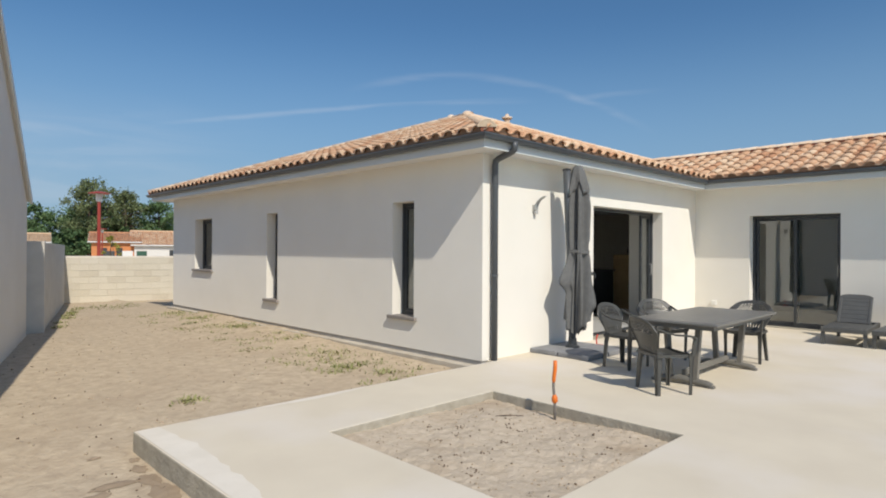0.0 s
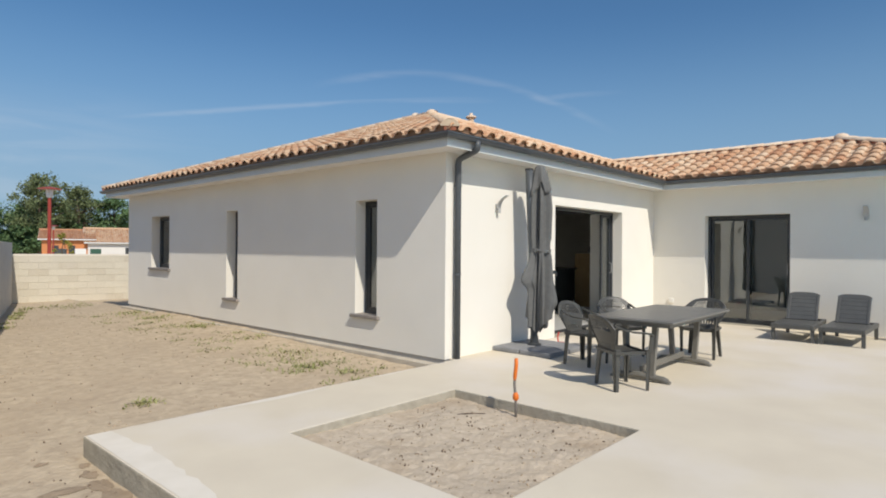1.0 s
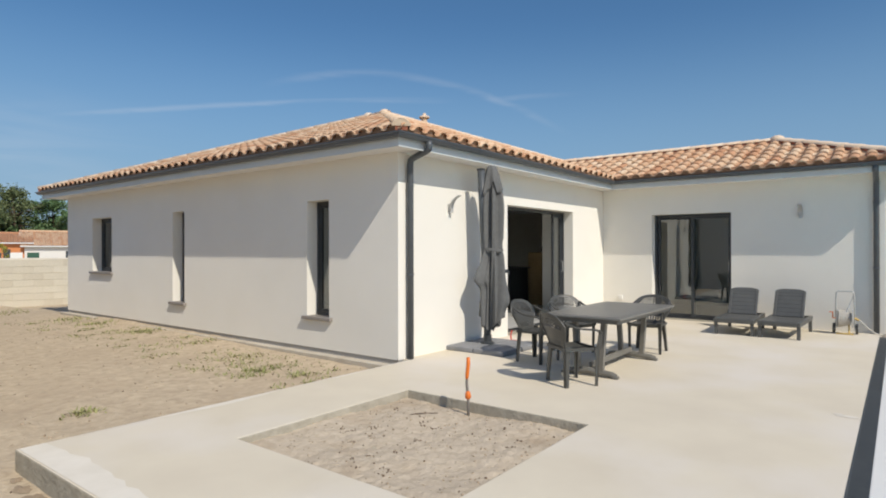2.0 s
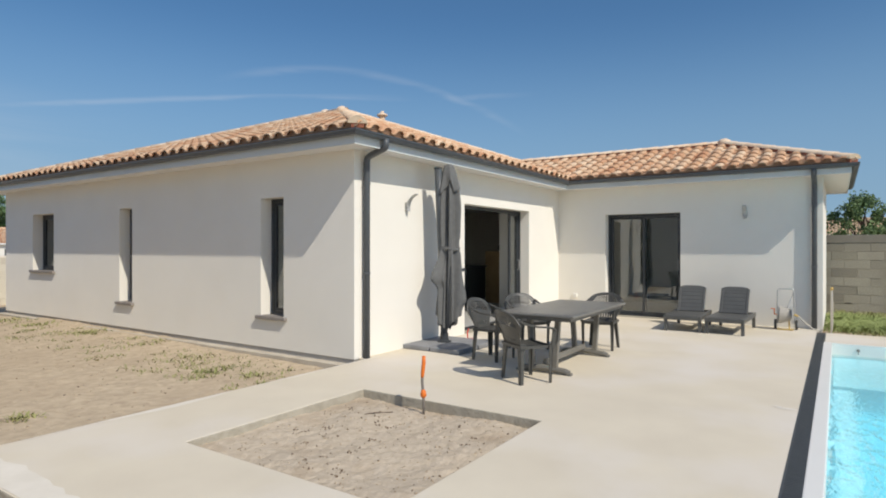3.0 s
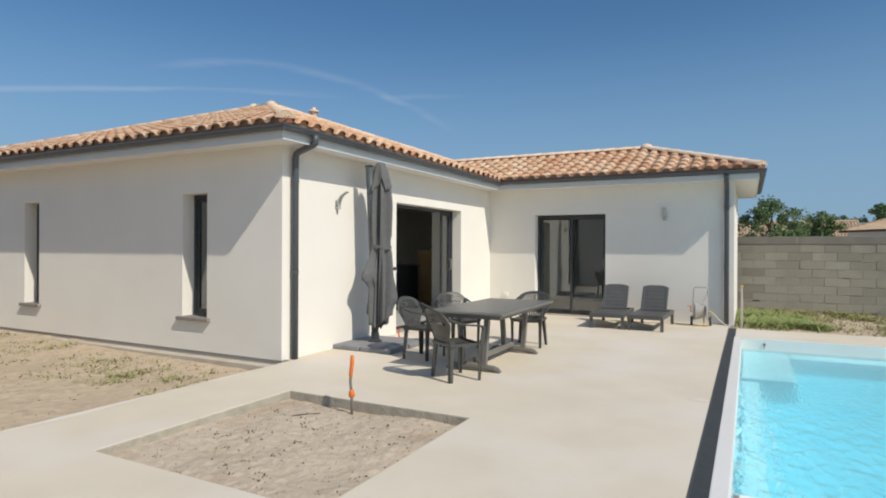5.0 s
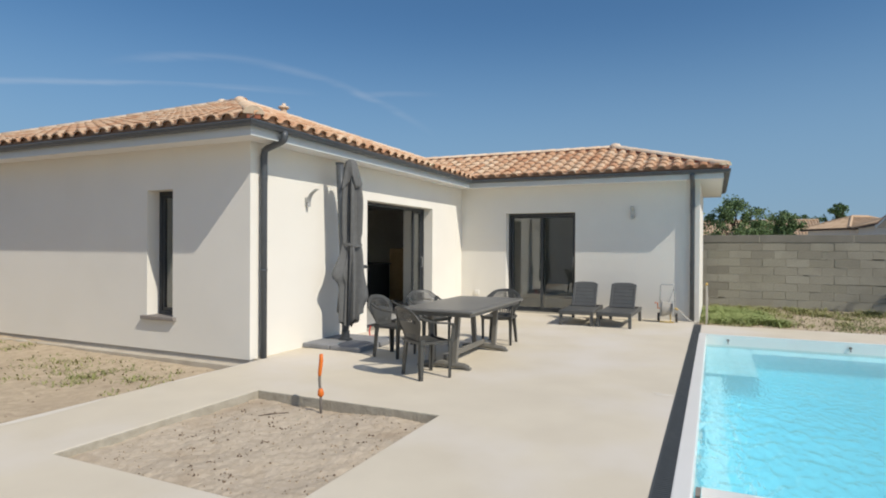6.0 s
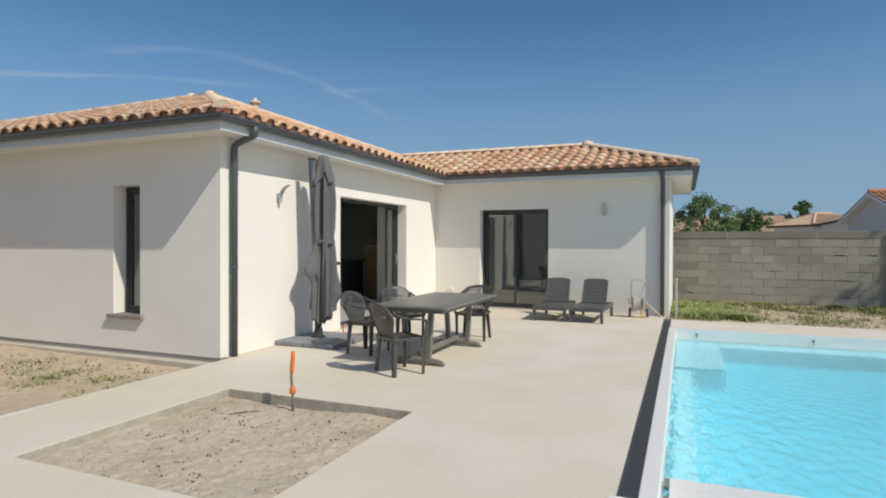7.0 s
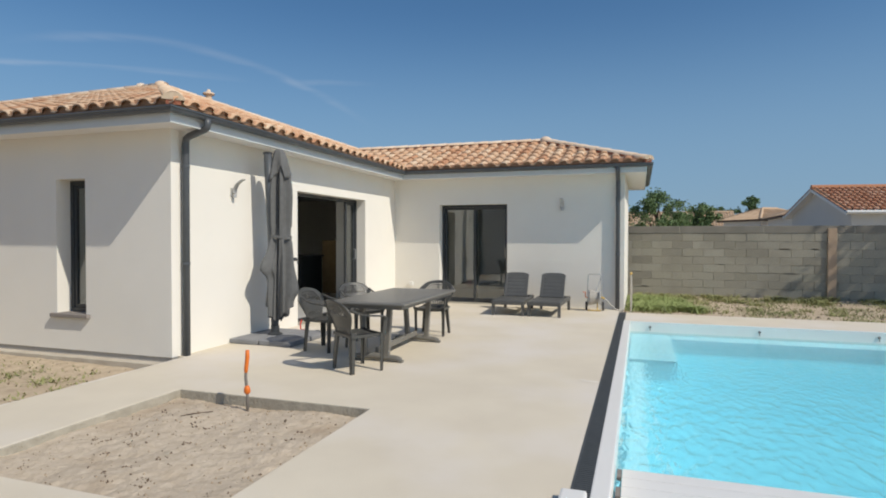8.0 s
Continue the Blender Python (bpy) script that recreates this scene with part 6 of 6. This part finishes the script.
lumps("soil_clods", "dark soil crumbs scattered on the sand", spots, SOIL, 45)
spots = [(rng.uniform(PIT[0] + 0.04, PIT[2] - 0.04), rng.uniform(PIT[1] + 0.04, PIT[3] - 0.04), None, rng.uniform(0.005, 0.013)) for _ in range(260)]
for _ in range(900):
    x, y = rng.uniform(-6.2, -0.25), rng.uniform(-1.2, 11)
    if not (x > -4.3 and y < 0):
        spots.append((x, y, ground_height(x, y), rng.uniform(0.006, 0.022)))
for _ in range(500):
    x, y = rng.uniform(6.3, 10.8), rng.uniform(-11.5, -5.0)
    spots.append((x, y, ground_height(x, y), rng.uniform(0.01, 0.04)))
lumps("sand_clods", "sandy clods scattered on the ground", spots, PEBBLE, 46)


# flat damp patches with ragged outlines beside the slab
bm = bmesh.new()
for cx, cy, ra, rb, ph in ((-4.30, -0.25, 0.035, 0.05, 0.4), (-4.33, -0.45, 0.05, 0.09, 2.0), (-4.34, -0.72, 0.07, 0.14, 3.1), (-4.34, -1.02, 0.09, 0.17, 5.0), (-4.56, -0.66, 0.14, 0.06, 1.2), (-4.70, -0.78, 0.10, 0.05, 4.2), (-4.52, -0.05, 0.05, 0.03, 2.2)):
    n = 22
    mid = bm.verts.new((cx, cy, ground_height(cx, cy) + 0.014))
    rim = []
    for k in range(n):
        a = math.tau * k / n
        q = 1 + 0.45 * noise.noise((2 * math.cos(a) + ph, 2 * math.sin(a), ph)) + 0.25 * noise.noise((5 * math.cos(a), 5 * math.sin(a) + ph, 1))
        x, y = min(cx + ra * q * math.cos(a), tx0 - 0.004), cy + rb * q * math.sin(a)
        rim.append(bm.verts.new((x, y, ground_height(x, y) + 0.004)))
    for k in range(n):
        bm.faces.new((mid, rim[k], rim[(k + 1) % n]))
tagged(finish("damp_soil", bm, DAMP), "flat patches of damp dark soil on the sand", "soil", kind="stuff")


def tree(name, label, x, y, z, height, crown, seed, leaf_mat, trunk_share=0.3, clumps=40, leaf=0.20, per=60, flat=1.0, spread=0.31):
    """Tapered trunk with limbs; a crown of many small leaf sprays with gaps."""
    rng = random.Random(seed)
    t = thing(name, label, "tree", pose(x, y, z, 0, 0, rng.uniform(0, 360)))
    th = height * trunk_share
    r0 = height * 0.022
    bend = [(0, 0, -0.3), (rng.uniform(-0.1, 0.1), rng.uniform(-0.1, 0.1), th), (rng.uniform(-0.3, 0.3), rng.uniform(-0.3, 0.3), height * 0.62), (rng.uniform(-0.4, 0.4), rng.uniform(-0.4, 0.4), height * 0.93)]
    bm = tube(bmesh.new(), bend, [r0 * 1.3, r0, r0 * 0.55, r0 * 0.15], 9)
    centres = []
    for k in range(clumps):
        a = rng.uniform(0, math.tau)
        v = rng.uniform(0.0, 1.0)
        zz = th + (height - th) * (0.08 + 0.90 * v)
        rad = crown * math.sqrt(max(0.03, 1 - (2 * v - 0.85) ** 2 / 1.35)) * rng.uniform(0.2, 1.22)
        centres.append(Vector((rad * math.cos(a), rad * math.sin(a), zz * flat + height * (1 - flat))))
    for c in centres[::3]:
        s = Vector(bend[1]).lerp(Vector(bend[3]), min(1, max(0, (c.z - th) / (height - th) * 0.8)))
        tube(bm, [s, s.lerp(c, 0.5) + Vector((0, 0, 0.08 * height * rng.uniform(-0.3, 0.5))), c], [r0 * 0.38, r0 * 0.24, r0 * 0.08], 5)
    part("trunk", bm, BARK, t, smooth=True)
    verts, fcs = [], []
    cr = crown * spread
    for c in centres:
        q = rng.uniform(0.45, 1.35)
        for _ in range(per):
            d = Vector((rng.gauss(0, 1), rng.gauss(0, 1), rng.gauss(0, 0.75))).normalized() * (rng.random() ** 0.45) * cr * q
            p = c + d
            m = Euler((rng.uniform(-1.2, 1.2), rng.uniform(-1.2, 1.2), rng.uniform(0, 6.28))).to_matrix()
            s = leaf * rng.uniform(0.5, 1.3)
            b = len(verts)
            for o in ((-0.5, -0.12, 0), (0.0, -0.34, 0.06), (0.5, 0.0, -0.05), (0.05, 0.36, 0.05)):
                verts.append(tuple(p + m @ (Vector(o) * s)))
            fcs.append((b, b + 1, b + 2, b + 3))
    me = bpy.data.meshes.new("crown")
    me.from_pydata(verts, [], fcs)
    me.materials.append(leaf_mat)
    ob = new("crown", me)
    ob.parent = t
    return t


tree("garden_tree", "small leafy tree behind the block wall", 15.4, -5.72, -0.3, 3.2, 1.0, 7, LEAF_LIGHT, 0.18, 110, 0.085, 110, spread=0.25)
tree("garden_tree", "low leafy shrub behind the block wall", 19.5, -6.75, -0.3, 2.75, 0.60, 12, LEAF_LIGHT, 0.2, 80, 0.085, 110, spread=0.27)
tree("garden_tree", "leafy tree far behind the block wall", 31.0, -8.5, -0.5, 3.85, 0.9, 2, LEAF_LIGHT, 0.25, 70, 0.13, 120, spread=0.28)
tree("garden_tree", "leafy tree far behind the clay roofs", 63.6, -16.2, -0.9, 6.7, 1.25, 3, LEAF, 0.3, 50, 0.20, 90, spread=0.28)
tree("garden_tree", "leafy tree far behind the clay roofs", 70.0, -14.2, -0.9, 5.9, 2.1, 4, LEAF, 0.3, 60, 0.22, 90, spread=0.25)
for k, (d, lat, h, c) in enumerate(((96, -21.0, 8.0, 3.2), (100, -17.5, 8.6, 3.4), (94, -24.5, 7.4, 3.0), (99, -14.0, 8.4, 3.2), (101, -10.0, 8.0, 3.4), (98, -6.0, 9.0, 3.6), (100, -2.0, 9.4, 3.6), (97, 2.0, 9.2, 3.6), (101, 6.0, 9.8, 3.8), (90, -19.0, 5.0, 2.6), (92, -13.0, 4.6, 2.4), (95, -16.0, 6.4, 2.8), (93, -9.0, 5.0, 2.6))):
    bx, by = -5.72 + d * 0.262 + lat * 0.965, -4.99 + d * 0.965 - lat * 0.262
    tree("woodland_tree", "broad dark green tree at the edge of the wood", bx + 4, by, -0.9, h, c, 50 + k, LEAF, 0.08, 64, 0.34, 120)
tree("pine_tree", "tall open pine at the edge of the wood", 16.2, 88.0, -0.9, 11.7, 3.7, 77, PINE, 0.34, 60, 0.30, 130)
tree("pine_tree", "pine at the edge of the wood", 21.3, 89.5, -0.9, 10.6, 3.0, 78, PINE, 0.3, 48, 0.30, 120)
tree("shade_tree", "tall leafy tree that shades the block wall", 9.0, -16.5, -0.3, 8.2, 2.5, 91, LEAF, 0.40, 40, 0.26, 60)
tree("young_tree", "young yellow-green sapling beside the street lamp", 5.9, 38.5, -0.6, 2.9, 0.5, 79, YOUNG_LEAF, 0.3, 16, 0.14, 30)


def street_lamp(x, y, z, h):
    s = thing("street_lamp", "red lacquered street lamp with a flat hat", "street lamp", pose(x, y, z), group="red street lamps")
    part("pole", tube(bmesh.new(), [(0, 0, 0), (0, 0, 0.8), (0, 0, 0.82), (0, 0, h - 0.42)], [0.085, 0.08, 0.065, 0.06], 12), RED_PAINT, s)
    part("lantern", tube(bmesh.new(), [(0, 0, h - 0.42), (0, 0, h - 0.38), (0, 0, h - 0.10)], [0.07, 0.11, 0.13], 12), POOL_WHITE, s, "clear white lantern")
    part("hat", tube(bmesh.new(), [(0, 0, h - 0.10), (0, 0, h - 0.07), (0, 0, h)], [0.40, 0.40, 0.06], 16), RED_PAINT, s, "flat red hat")


street_lamp(0.75, 21.1, -0.45, 4.15)
street_lamp(10.2, 58.0, -0.9, 4.3)
GREEN_SHEET = material("green_sheet", (0.03, 0.09, 0.06), 0.6, second=(0.04, 0.11, 0.07), scale=6)
# bins and fence panels by the distant houses
for x, y, mat, lab in ((10.9, 52.7, POOL_WHITE, "white"), (12.0, 52.4, GREEN_SHEET, "dark green"), (9.5, 53.0, GRATE, "dark grey")):
    b = thing("garden_screen", f"{lab} screen panel by the distant houses", "screen", pose(x, y, -0.9, 0, 0, -14))
    part("panel", boxed(-0.42, -0.03, 0.0, 0.42, 0.03, 2.15, bevel=0.01), mat, b)
